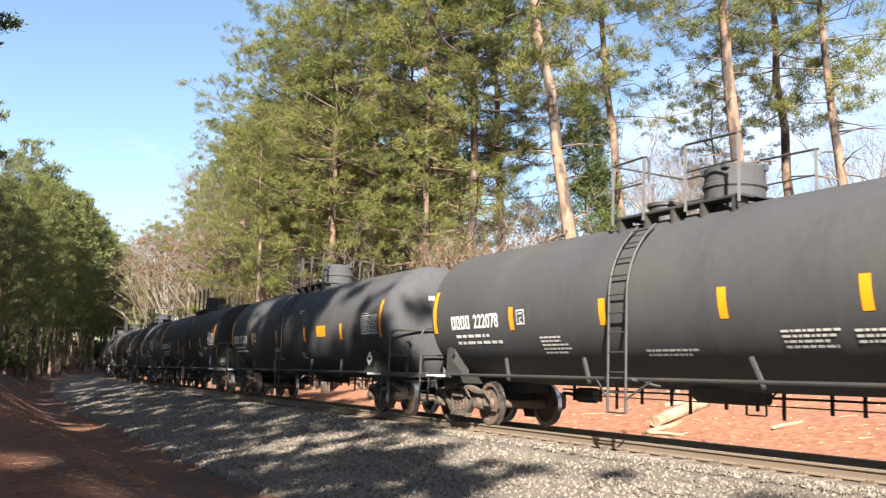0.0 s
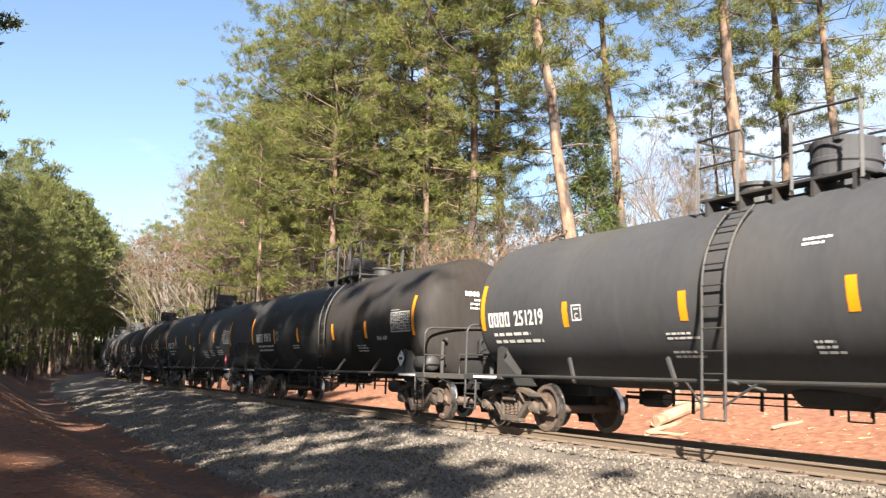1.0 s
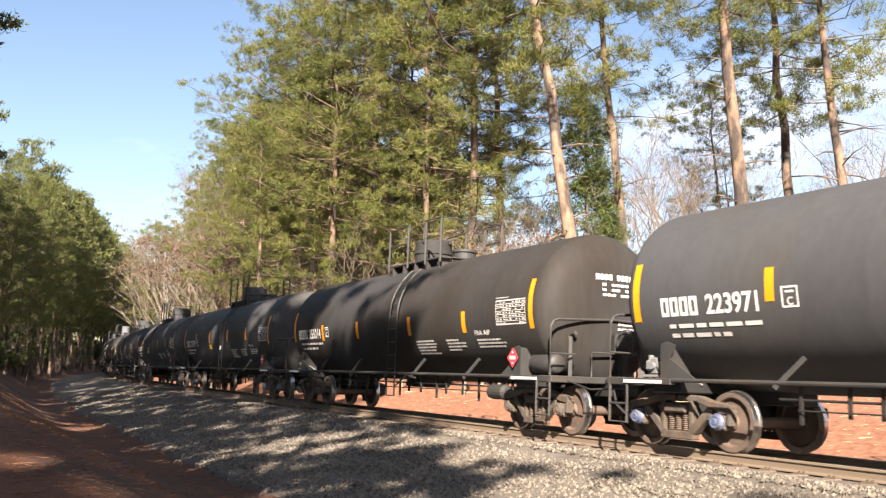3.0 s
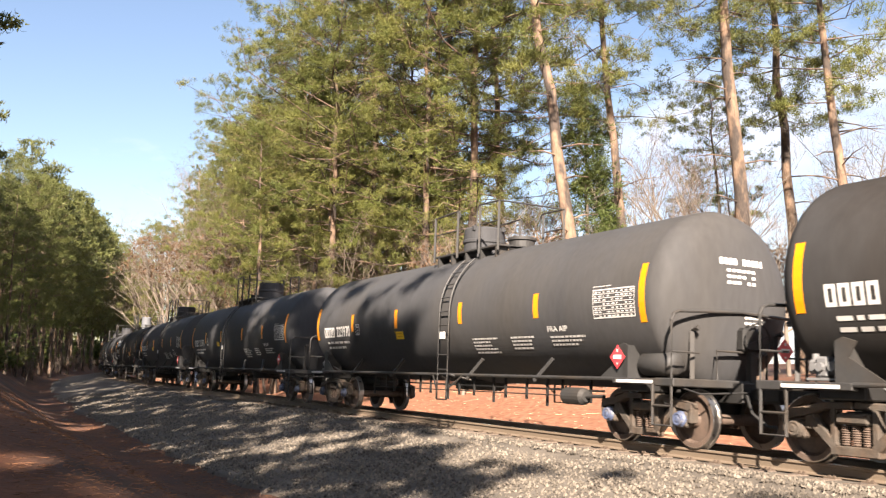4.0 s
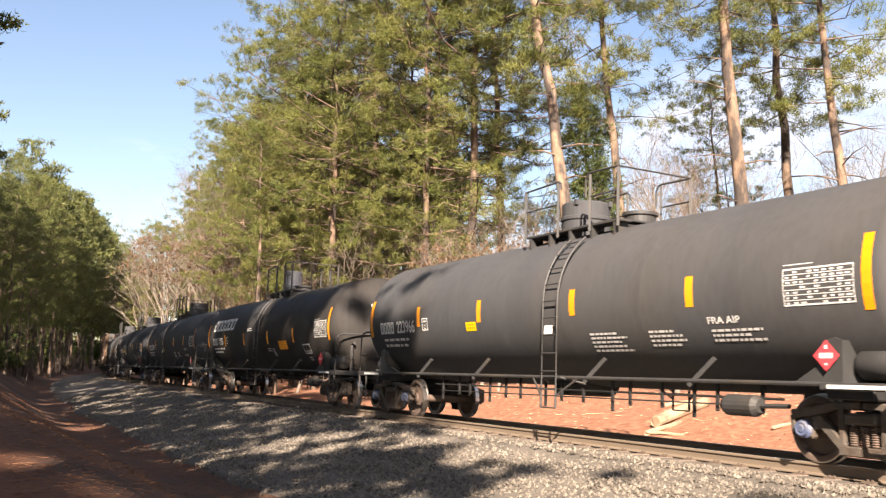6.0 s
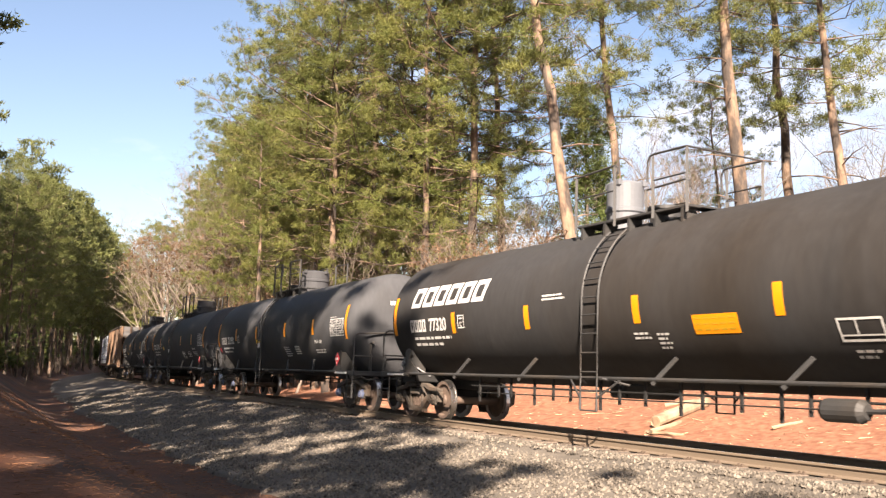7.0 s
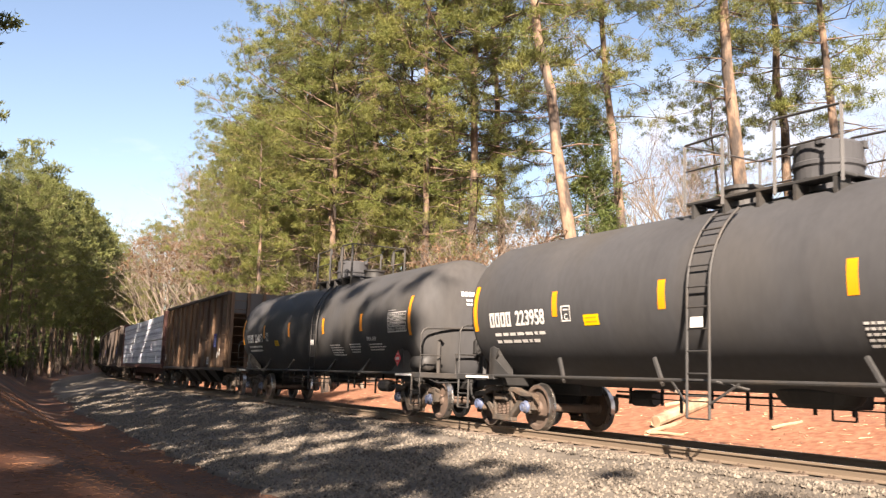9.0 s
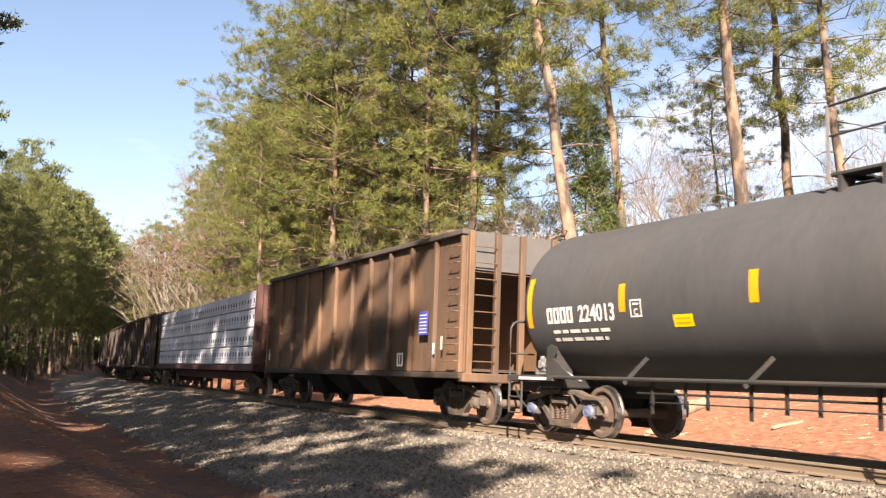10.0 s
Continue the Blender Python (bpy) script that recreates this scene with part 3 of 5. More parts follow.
def tank_car(L2, material, cap_mat, dome="round", frame_mat=None, lx=0.85):
    """A tank car of half length L2 with its running gear and fittings, without lettering; its middle stands at the origin."""
    frame_mat = frame_mat or M_FRAME
    tx = L2 - 2.068
    root = empty("tank_car")
    e = L2 - 0.965
    tank_shell(root, material, 2 * e)
    for sx in (-1, 1):
        truck(root, sx * tx, cap_mat)
        bm = bmesh.new()
        box(bm, (min(sx * (tx - 1.6), sx * (L2 - 0.65)), -0.28, 0.72), (max(sx * (tx - 1.6), sx * (L2 - 0.65)), 0.28, 1.06), 0.02)
        box(bm, (min(sx * (tx - 0.35), sx * (tx + 0.35)), -1.3, 0.86), (max(sx * (tx - 0.35), sx * (tx + 0.35)), 1.3, 1.04), 0.02)
        part("stub_sill", bm, M_BLACK, root)
        # end platform, bolster webs and post
        bm = bmesh.new()
        a, b = sorted((sx * (L2 - 1.3), sx * (L2 - 0.86)))
        box(bm, (a, -1.52, 0.96), (b, 1.52, 1.09), 0.015)
        a, b = sorted((sx * (tx - 0.3), sx * (L2 - 1.25)))
        for y in (-1.5, 1.38):
            box(bm, (a, y, 0.98), (b, y + 0.12, 1.08), 0.01)
        part("end_platform", bm, frame_mat, root)
        for y in (-1.42, 1.42):
            bm = bmesh.new()
            sg = -1 if y < 0 else 1
            xp = tx - 0.1
            pts = [(xp + 0.08, 1.05), (xp + 0.08, 1.62), (xp - 0.02, 1.66), (xp - 0.22, 1.6), (xp - 0.1, 1.4), (xp - 0.75, 1.02)]
            vs0 = [bm.verts.new((sx * px, y, pz)) for px, pz in pts]
            vs1 = [bm.verts.new((sx * px, y - sg * 0.03, pz)) for px, pz in pts]
            bm.faces.new(vs0)
            bm.faces.new(vs1[::-1])
            for k in range(len(pts)):
                bm.faces.new((vs0[k], vs0[(k + 1) % len(pts)], vs1[(k + 1) % len(pts)], vs1[k]))
            a, b = sorted((sx * (xp - 0.04), sx * (xp + 0.1)))
            box(bm, (a, min(y, y - sg * 0.5), 1.05), (b, max(y, y - sg * 0.5), 1.62))
            bmesh.ops.recalc_face_normals(bm, faces=bm.faces)
            part("bolster_web", bm, frame_mat, root, "grey triangular steel support plate")
            bm = bmesh.new()
            a, b = sorted((sx * (xp - 0.05), sx * (xp + 0.85)))
            box(bm, (a, y + sg * 0.115, 1.0), (b, y + sg * 0.125, 1.05))
            part("reflective_strip", bm, M_WHITE, root, "white reflective strip")
        # railing over the end, and the steps beneath
        bm = bmesh.new()
        xe = sx * (L2 - 0.93)
        xi = sx * (L2 - 1.08)
        for y in (-1.5, 1.5):
            sg = -1 if y < 0 else 1
            tube(bm, [(xe, y, 0.95), (xe, y, 2.0), (xe, y - sg * 0.06, 2.1), (xe, y - sg * 0.16, 2.14), (xe, 0, 2.2)], 0.026, 8)
            tube(bm, [(xi, y * 0.62, 1.05), (xi, y * 0.62, 1.86), (xe, y * 0.62, 1.9)], 0.05, 4)
            tube(bm, [(xe, y, 1.5), (xe, y * 0.62, 1.5)], 0.018, 6)
        tube(bm, [(xe, -0.55, 1.05), (xe, -0.55, 1.55), (xe, 0.55, 1.55), (xe, 0.55, 1.05)], 0.022, 6)
        part("end_railing", bm, frame_mat, root)
        for y in (-1.5, 1.5):
            bm = bmesh.new()
            xa, xb = sx * (L2 - 1.36), sx * (L2 - 0.93)
            tube(bm, [(xa, y, 1.0), (xa, y, 0.36), (xb, y, 0.36), (xb, y, 1.0)], 0.026, 6)
            tube(bm, [(xa, y, 0.66), (xb, y, 0.66)], 0.02, 6)
            part("step", bm, frame_mat, root)
        coupler(root, sx, L2)
    # air reservoir, hand brake stand at one end
    bm = bmesh.new()
    lathe(bm, [(tx + 0.02, 0.0), (tx + 0.02, 0.15), (tx + 0.09, 0.2), (tx + 0.75, 0.2), (tx + 0.82, 0.15), (tx + 0.82, 0)], "x", 20)
    bmesh.ops.translate(bm, vec=(0, -1.08, 1.32), verts=bm.verts)
    bmesh.ops.recalc_face_normals(bm, faces=bm.faces)
    part("air_reservoir", bm, frame_mat, root, smooth=True)
    bm = bmesh.new()
    xe = L2 - 0.9
    box(bm, (xe - 0.06, 0.1, 1.05), (xe + 0.05, 0.26, 2.0), 0.02)
    box(bm, (xe - 0.14, -0.05, 1.55), (xe + 0.08, 0.4, 1.95), 0.05)
    for k in range(16):
        t0, t1 = 2 * math.pi * k / 16, 2 * math.pi * (k + 1) / 16
        tube(bm, [(xe + 0.14, 0.18 + 0.27 * math.cos(t0), 1.75 + 0.27 * math.sin(t0)), (xe + 0.14, 0.18 + 0.27 * math.cos(t1), 1.75 + 0.27 * math.sin(t1))], 0.014, 5, False)
    for k in range(4):
        t0 = 0.3 + math.pi / 2 * k
        tube(bm, [(xe + 0.12, 0.18, 1.75), (xe + 0.14, 0.18 + 0.27 * math.cos(t0), 1.75 + 0.27 * math.sin(t0))], 0.01, 4)
    part("hand_brake", bm, M_BLACK, root)
    # brake valve on its bracket, with its pipes
    bm = bmesh.new()
    xv = -(L2 - 1.75)
    box(bm, (xv - 0.22, -1.3, 1.1), (xv + 0.24, -1.02, 1.14), 0.005)
    box(bm, (xv - 0.1, -1.28, 1.14), (xv + 0.1, -1.06, 1.42), 0.03)
    box(bm, (xv - 0.24, -1.25, 1.2), (xv - 0.1, -1.1, 1.38), 0.03)
    box(bm, (xv + 0.1, -1.26, 1.18), (xv + 0.26, -1.08, 1.4), 0.04)
    tube(bm, [(xv - 0.17, -1.17, 1.38), (xv - 0.17, -1.17, 1.46)], 0.05, 10)
    tube(bm, [(xv + 0.18, -1.17, 1.29), (xv + 0.18, -1.31, 1.29)], 0.07, 10)
    tube(bm, [(xv, -1.28, 1.28), (xv, -1.34, 1.28)], 0.06, 10)
    tube(bm, [(xv + 0.26, -1.17, 1.25), (xv + 0.5, -1.17, 1.2), (xv + 0.7, -0.9, 1.0)], 0.018, 6)
    tube(bm, [(xv - 0.2, -1.1, 1.2), (xv - 0.4, -0.9, 1.05)], 0.018, 6)
    part("brake_valve", bm, mat_once("valve_casting_grey", (0.16, 0.16, 0.16), 0.5), root, "grey cast brake valve on the end platform")
    # side bar with its brackets
    for y in (-1.47, 1.47):
        bm = bmesh.new()
        tube(bm, [(-tx + 0.3, y, 1.055), (tx - 0.3, y, 1.055)], 0.032, 8)
        part("side_rail", bm, frame_mat, root)
        sg = -1 if y < 0 else 1
        for x in (-4.55, -1.95, 1.95, 4.55):
            bm = bmesh.new()
            tube(bm, [(x - 0.2, y, 0.98), (x + 0.18, y - sg * 0.16, 1.4)], 0.042, 6)
            part("rail_bracket", bm, frame_mat, root)
    # brake pipes under the tank
    bm = bmesh.new()
    tube(bm, [(-5.4, -0.62, 0.83), (5.4, -0.62, 0.83)], 0.022, 6)
    tube(bm, [(-5.0, -0.7, 0.68), (5.0, -0.7, 0.72)], 0.012, 5)
    for k in range(15):
        x = -5.0 + 0.71 * k + 0.12 * math.sin(k * 2.3)
        box(bm, (x - 0.025, -0.66, 0.60 if k % 3 else 0.48), (x + 0.025, -0.62, 1.1))
    box(bm, (-0.55, -0.5, 0.72), (-0.1, -0.1, 1.0), 0.04)
    part("brake_pipe", bm, M_BLACK, root)
    bm = bmesh.new()
    lathe(bm, [(0.72, 0.0), (0.72, 0.35), (0.78, 0.42), (0.95, 0.5), (1.1, 0.5)], "z", 24)
    for v in bm.verts:
        v.co.x *= 1.5
    bmesh.ops.recalc_face_normals(bm, faces=bm.faces)
    part("bottom_outlet", bm, M_BLACK, root)
    bm = bmesh.new()
    lathe(bm, [(4.0, 0), (4.0, 0.13), (4.06, 0.16), (4.6, 0.16), (4.68, 0.1), (4.68, 0)], "x", 16)
    tube(bm, [(4.6, 0, 0), (5.2, 0, 0.02)], 0.04, 6)
    bmesh.ops.translate(bm, vec=(0.5, -0.85, 0.72), verts=bm.verts)
    bmesh.ops.recalc_face_normals(bm, faces=bm.faces)
    part("brake_cylinder", bm, frame_mat, root)
    # top platform with railing and dome
    zt = Z_TANK + R_TANK
    dr, dh = (0.36, 0.95) if dome == "tall" else (0.5, 0.72)
    px0, px1 = -1.15, 1.9
    bm = bmesh.new()
    for y in (-0.85, 0.55):
        box(bm, (px0, y, zt - 0.02), (px1, y + 0.3, zt + 0.03), 0.008)
        for k in range(5):
            x = px0 + 0.15 + k * (px1 - px0 - 0.3) / 4
            box(bm, (x - 0.03, y, zt - 0.32), (x + 0.03, y + 0.3, zt - 0.02))
    box(bm, (px0, -0.55, zt - 0.0), (px0 + 0.3, 0.55, zt + 0.03))
    box(bm, (px1 - 0.3, -0.55, zt - 0.0), (px1, 0.55, zt + 0.03))
    part("top_platform", bm, frame_mat, root)
    bm = bmesh.new()
    def rail_bar(pts, rad, sides):
        b = bmesh.new()
        tube(b, pts, rad, sides)
        part("railing_bar", b, frame_mat, root)
    for y in (-0.88, 0.88):
        rail_bar([(px0, y, zt - 0.12), (px0, y, zt + 1.0)], 0.034, 4)
        rail_bar([(0.02, y, zt - 0.12), (0.02, y, zt + 1.0)], 0.034, 4)
        rail_bar([(px0 - 0.05, y, zt + 0.98), (0.03, y, zt + 1.02), (0.1, y, zt + 0.97), (0.12, y, zt + 0.85)], 0.021, 6)
        rail_bar([(px0, y, zt + 0.55), (0.02, y, zt + 0.55)], 0.016, 6)
        rail_bar([(1.06, y, zt - 0.12), (1.06, y, zt + 0.98)], 0.034, 4)
        rail_bar([(px1, y, zt - 0.12), (px1, y, zt + 0.98)], 0.034, 4)
        rail_bar([(0.92, y, zt + 0.55), (0.92, y, zt + 0.9), (0.98, y, zt + 1.0), (1.08, y, zt + 1.02), (px1, y, zt + 1.0)], 0.021, 6)
        rail_bar([(1.06, y, zt + 0.55), (px1, y, zt + 0.55)], 0.016, 6)
    rail_bar([(px1, -0.88, zt + 1.0), (px1, 0.88, zt + 1.0)], 0.018, 6)
    bm.free()
    bm = bmesh.new()
    lathe(bm, [(zt - 0.12, 0.0), (zt - 0.12, dr + 0.08), (zt + 0.02, dr + 0.08), (zt + 0.03, dr), (zt + 0.3, dr), (zt + 0.33, dr + 0.03), (zt + 0.39, dr + 0.03),
               (zt + 0.41, dr), (zt + dh - 0.06, dr), (zt + dh - 0.02, dr - 0.04), (zt + dh, 0)], "z", 32)
    for k in range(4):
        t = 0.5 + k * 1.57
        box(bm, (-0.06, -0.03, zt + dh - 0.12), (0.06, 0.06, zt + dh), 0.01, Matrix.Translation((dr * math.cos(t), dr * math.sin(t), 0)))
    bmesh.ops.translate(bm, vec=(-0.75 if dome == "tall" else -0.22, 0, 0), verts=bm.verts)
    bmesh.ops.recalc_face_normals(bm, faces=bm.faces)
    part("dome", bm, mat_once("dome_paint_pale_grey", (0.12, 0.125, 0.135)) if dome == "tall" else material, root, "round valve housing on the tank's top")
    bm = bmesh.new()
    lathe(bm, [(zt - 0.1, 0.0), (zt - 0.1, 0.3), (zt + 0.22, 0.3), (zt + 0.24, 0.34), (zt + 0.3, 0.34), (zt + 0.32, 0)], "z", 24)
    bmesh.ops.translate(bm, vec=(0.3 if dome == "tall" else 1.35, 0.1, 0), verts=bm.verts)
    bmesh.ops.recalc_face_normals(bm, faces=bm.faces)
    part("manway", bm, frame_mat, root)
    # ladders on both sides
    for y in (-1, 1):
        bm = bmesh.new()
        for q in (-0.23, 0.23):
            pts = [(lx + q, y * (R_TANK + 0.09), 0.5), (lx + q, y * (R_TANK + 0.09), Z_TANK)]
            for k in range(1, 9):
                t = radians(6.5 * k)
                pts.append((lx + q, y * (R_TANK + 0.09) * math.cos(t), Z_TANK + (R_TANK + 0.09) * math.sin(t)))
            tube(bm, pts, 0.024, 6)
        for k in range(11):
            if k < 6:
                p = (y * (R_TANK + 0.09), 0.5 + 0.33 * k)
            else:
                t = radians(11.5 * (k - 6) + 1)
                p = (y * (R_TANK + 0.09) * math.cos(t), Z_TANK + (R_TANK + 0.09) * math.sin(t))
            tube(bm, [(lx - 0.23, p[0], p[1]), (lx + 0.23, p[0], p[1])], 0.015, 6)
        for q in (-0.3, 0.3):
            tube(bm, [(lx + q, y * 1.55, 1.05), (lx + q * 2.0, y * 1.2, 0.95)], 0.02, 5)
            tube(bm, [(lx + q * 0.8, y * (R_TANK + 0.09), 0.72), (lx + q * 2.4, y * 1.47, 1.05)], 0.02, 5)
        part("ladder", bm, frame_mat, root)
    return root


def text_mesh(body, size, width=None):
    cu = bpy.data.curves.new("text", "FONT")
    cu.body, cu.size = body, size
    cu.offset = size * 0.022
    ob = bpy.data.objects.new("text", cu)
    scene.collection.objects.link(ob)
    bpy.context.view_layer.update()
    me = bpy.data.meshes.new_from_object(ob.evaluated_get(bpy.context.evaluated_depsgraph_get()))
    bpy.data.objects.remove(ob)
    co = np.array([v.co[:] for v in me.vertices])
    tri = []
    for p in me.polygons:
        vs = list(p.vertices)
        tri += [(vs[0], vs[i], vs[i + 1]) for i in range(1, len(vs) - 1)]
    bpy.data.meshes.remove(me)
    co[:, 0] -= co[:, 0].min()
    co[:, 1] -= co[:, 1].min()
    if width:
        co[:, 0] *= width / co[:, 0].max()
    return co, tri


def number_on_tank(parent, body, x, z, size, width, near, material=None):
    """Numerals laid on the tank's side; x runs to the reader's right."""
    co, tri = text_mesh(body, size, width)
    sg = 1 if near < 0 else -1
    verts = [on_tank(sg * (x + c[0]), z + c[1], 0.007, near) for c in co]
    o = obj_from("number", verts, tri, material or M_WHITE, parent)
    return o


def lines_on_tank(bm, x, z, width, rows, h, gap, near, rnd, dash=0.09):
    """Small stencilled lines too small to read, as bars."""
    sg = 1 if near < 0 else -1
    for r in range(rows):
        xx, end = x, x + width * rnd.uniform(0.65, 1.0)
        while xx < end:
            w = dash * rnd.uniform(0.5, 1.6)
            a, b = sg * xx, sg * min(xx + w, end)
            patch_on_tank(bm, min(a, b), z - r * (h + gap) - h, max(a, b), z - r * (h + gap), near, 0.0065, 1)
            xx += w + dash * 0.3


def decals(car, spec, near, rnd):
    """Lettering, tape and plates on one side of a tank car (near: -1 or 1)."""
    sg = 1 if near < 0 else -1
    L2 = spec["L2"]
    xo = L2 - 9.115
    zt0, zt1 = (1.97, 2.43) if "tape" in spec else (2.17, 2.64)
    tape = spec["tape"] if "tape" in spec else (-4.65, -1.75, 1.75, 4.65) if spec["flip"] else (-4.78, -1.93, 1.4, 4.4)
    for x, w, z0, z1 in ((spec.get("end", -7.52 - xo), 0.15, 1.98, 2.93), (tape[0], 0.16, zt0, zt1), (tape[1], 0.17, zt0, zt1), (tape[2], 0.17, zt0, zt1), (tape[3], 0.17, zt0, zt1), (7.5 + xo, 0.15, 1.98, 2.95)):
        bm = bmesh.new()
        a, b = sg * (x - w / 2), sg * (x + w / 2)
        patch_on_tank(bm, min(a, b), z0, max(a, b), z1, near, 0.005, 6)
        part("reflective_tape", bm, M_ORANGE, car)
    xn = spec.get("xn", -6.95)
    # the owner's mark as plain upright bars, then the car's number
    for k in range(spec.get("marks", 4)):
        bm = bmesh.new()
        a, b = sg * (xn + 0.205 * k), sg * (xn + 0.205 * k + 0.17)
        a, b = min(a, b), max(a, b)
        z = 2.04
        patch_on_tank(bm, a, z, a + 0.055, z + 0.29, near, 0.0065, 2)
        patch_on_tank(bm, b - 0.055, z, b, z + 0.29, near, 0.0065, 2)
        patch_on_tank(bm, a + 0.055, z, b - 0.055, z + 0.055, near, 0.0065, 1)
        patch_on_tank(bm, a + 0.055, z + 0.235, b - 0.055, z + 0.29, near, 0.0065, 1)
        part("mark_block", bm, M_WHITE, car)
    number_on_tank(car, spec["num"], xn + 0.96, 2.04, 0.4, 0.166 * len(spec["num"]), near)
    bm = bmesh.new()
    lines_on_tank(bm, xn + 0.12, 1.92, 1.95, 1, 0.06, 0, near, rnd, 0.2)
    lines_on_tank(bm, xn + 0.12, 1.78, 1.95, 1, 0.06, 0, near, rnd, 0.2)
    for x, z, w, rows in spec.get("blocks", ((1.8, 1.84, 1.05, 5), (3.35, 1.84, 0.85, 4), (4.75, 1.82, 1.15, 3))):
        lines_on_tank(bm, x, z, w, rows, 0.035, 0.035, near, rnd)
    tagged(part("stencil", bm, M_WHITE, car, "small white stencilled lines"), kind="stuff")
    if spec.get("fra", True):
        number_on_tank(car, "FRA AIP", 4.72, 1.9, 0.14, 0.64, near).name = "word"
    # chart with fine rows near the end
    bm = bmesh.new()
    x0, x1, z0, z1 = 6.2 + xo, 7.32 + xo, 2.08, 2.66
    for k in range(9):
        z = z0 + (z1 - z0 - 0.03) * k / 8
        a, b = sg * x0, sg * (x1 if k < 8 else x0 + 0.5)
        patch_on_tank(bm, min(a, b), z, max(a, b), z + (0.022 if k in (0, 7) else 0.012), near, 0.0065, 1)
        if k < 7:
            for c in range(9):
                if rnd.random() < 0.8:
                    a, b = sg * (x0 + 0.05 + 0.118 * c), sg * (x0 + 0.05 + 0.118 * c + rnd.uniform(0.04, 0.09))
                    patch_on_tank(bm, min(a, b), z + 0.026, max(a, b), z + 0.05, near, 0.0065, 1)
    for x in (x0, x1 - 0.015):
        a, b = sg * x, sg * (x + 0.015)
        patch_on_tank(bm, min(a, b), z0, max(a, b), z1 - 0.08, near, 0.0065, 3)
    tagged(part("data_chart", bm, M_WHITE, car, "white stencilled chart of fine rows"), kind="stuff")
    # boxed letter beside the number
    bm = bmesh.new()
    x0, x1, z0, z1 = tape[0] + 0.2, tape[0] + 0.48, 2.07, 2.36
    for (a, c, b, d) in ((x0, z0, x1, z0 + 0.025), (x0, z1 - 0.025, x1, z1), (x0, z0 + 0.025, x0 + 0.025, z1 - 0.025), (x1 - 0.025, z0 + 0.025, x1, z1 - 0.025), (x0 + 0.07, z1 - 0.09, x1 - 0.07, z1 - 0.06)):
        p, q = sg * a, sg * b
        patch_on_tank(bm, min(p, q), c, max(p, q), d, near, 0.0065, 2)
    part("boxed_letter_frame", bm, M_WHITE, car)
    number_on_tank(car, "C", tape[0] + 0.29, 2.1, 0.15, None, near)
    for (x, z) in spec.get("yellow", ()):
        bm = bmesh.new()
        a, b = sg * x, sg * (x + 0.43)
        patch_on_tank(bm, min(a, b), z, max(a, b), z + 0.19, near, 0.0055, 2)
        pl = part("caution_label", bm, spec.get("yellow_mat", M_YELLOW), car, "yellow warning label")
        bm = bmesh.new()
        for k in range(2):
            a, b = sg * (x + 0.06), sg * (x + 0.37)
            patch_on_tank(bm, min(a, b), z + 0.05 + 0.07 * k, max(a, b), z + 0.075 + 0.07 * k, near, 0.0075, 1)
        part("label_print", bm, mat_once("label_print_brown", (0.48, 0.27, 0.01)), pl)
    if "sign" in spec:
        x, z, w, h = spec["sign"]
        bm = bmesh.new()
        a, b = sg * x, sg * (x + w)
        patch_on_tank(bm, min(a, b), z, max(a, b), z + h, near, 0.0055, 4)
        pl = part("notice", bm, M_ORANGE, car, "large orange-yellow notice")
        bm = bmesh.new()
        for k in range(3):
            for q in range(5):
                a, b = sg * (x + 0.05 + q * (w - 0.08) / 5), sg * (x + 0.02 + (q + 0.9) * (w - 0.08) / 5)
                patch_on_tank(bm, min(a, b), z + 0.05 + k * h / 3.4, max(a, b), z + 0.05 + k * h / 3.4 + 0.028, near, 0.0075, 1)
        tagged(part("notice_print", bm, mat_once("label_print_brown", (0.48, 0.27, 0.01)), pl), kind="stuff")
    if "chart" in spec:
        x0, z0, x1, z1 = spec["chart"]
        bm = bmesh.new()
        xm, zm = (x0 * 0.6 + x1 * 0.4), (z0 * 0.7 + z1 * 0.3)
        for (p, c, q, d) in ((x0, z0, x1, z0 + 0.03), (x0, z1 - 0.03, x1, z1), (x0, z0 + 0.03, x0 + 0.03, z1 - 0.03), (x1 - 0.03, z0 + 0.03, x1, z1 - 0.03), (xm, zm, xm + 0.02, z1 - 0.03), (x0 + 0.03, zm - 0.02, x1 - 0.03, zm)):
            a, b = sg * p, sg * q
            patch_on_tank(bm, min(a, b), c, max(a, b), d, near, 0.0065, 2)
        part("boxed_chart", bm, M_WHITE, car, "white boxed chart")
    if spec.get("red"):
        bm = bmesh.new()
        a, b = sg * (-7.46 - xo), sg * (-7.28 - xo)
        patch_on_tank(bm, min(a, b), 1.74, max(a, b), 1.9, near, 0.0055, 2)
        part("red_label", bm, M_RED, car, "small red square label")
    if "tape" not in spec:
        # white plate clipped to the ladder's rungs
        bm = bmesh.new()
        lx = 0.85 * (1 if not spec["flip"] else -1)
        q = sorted((near * (R_TANK + 0.115), near * (R_TANK + 0.125)))
        q2 = sorted((sg * (lx - 0.13), sg * (lx + 0.13)))
        box(bm, (q2[0], q[0], 1.84), (q2[1], q[1], 2.0), 0.003)
        part("ladder_plate", bm, M_WHITE, car, "white notice plate on the ladder")
    for (x0, z0, x1, z1) in spec.get("dark", ()):
        bm = bmesh.new()
        a, b = sg * x0, sg * x1
        patch_on_tank(bm, min(a, b), z0, max(a, b), z1, near, 0.004, 6)
        part("paint_patch", bm, mat_once("fresh_black_paint", (0.017, 0.017, 0.017)), car, "darker square of fresh paint")
    # diamond plates at the ends and on the posts
    pm = spec.get("placard", M_RED)
    tx = L2 - 2.068
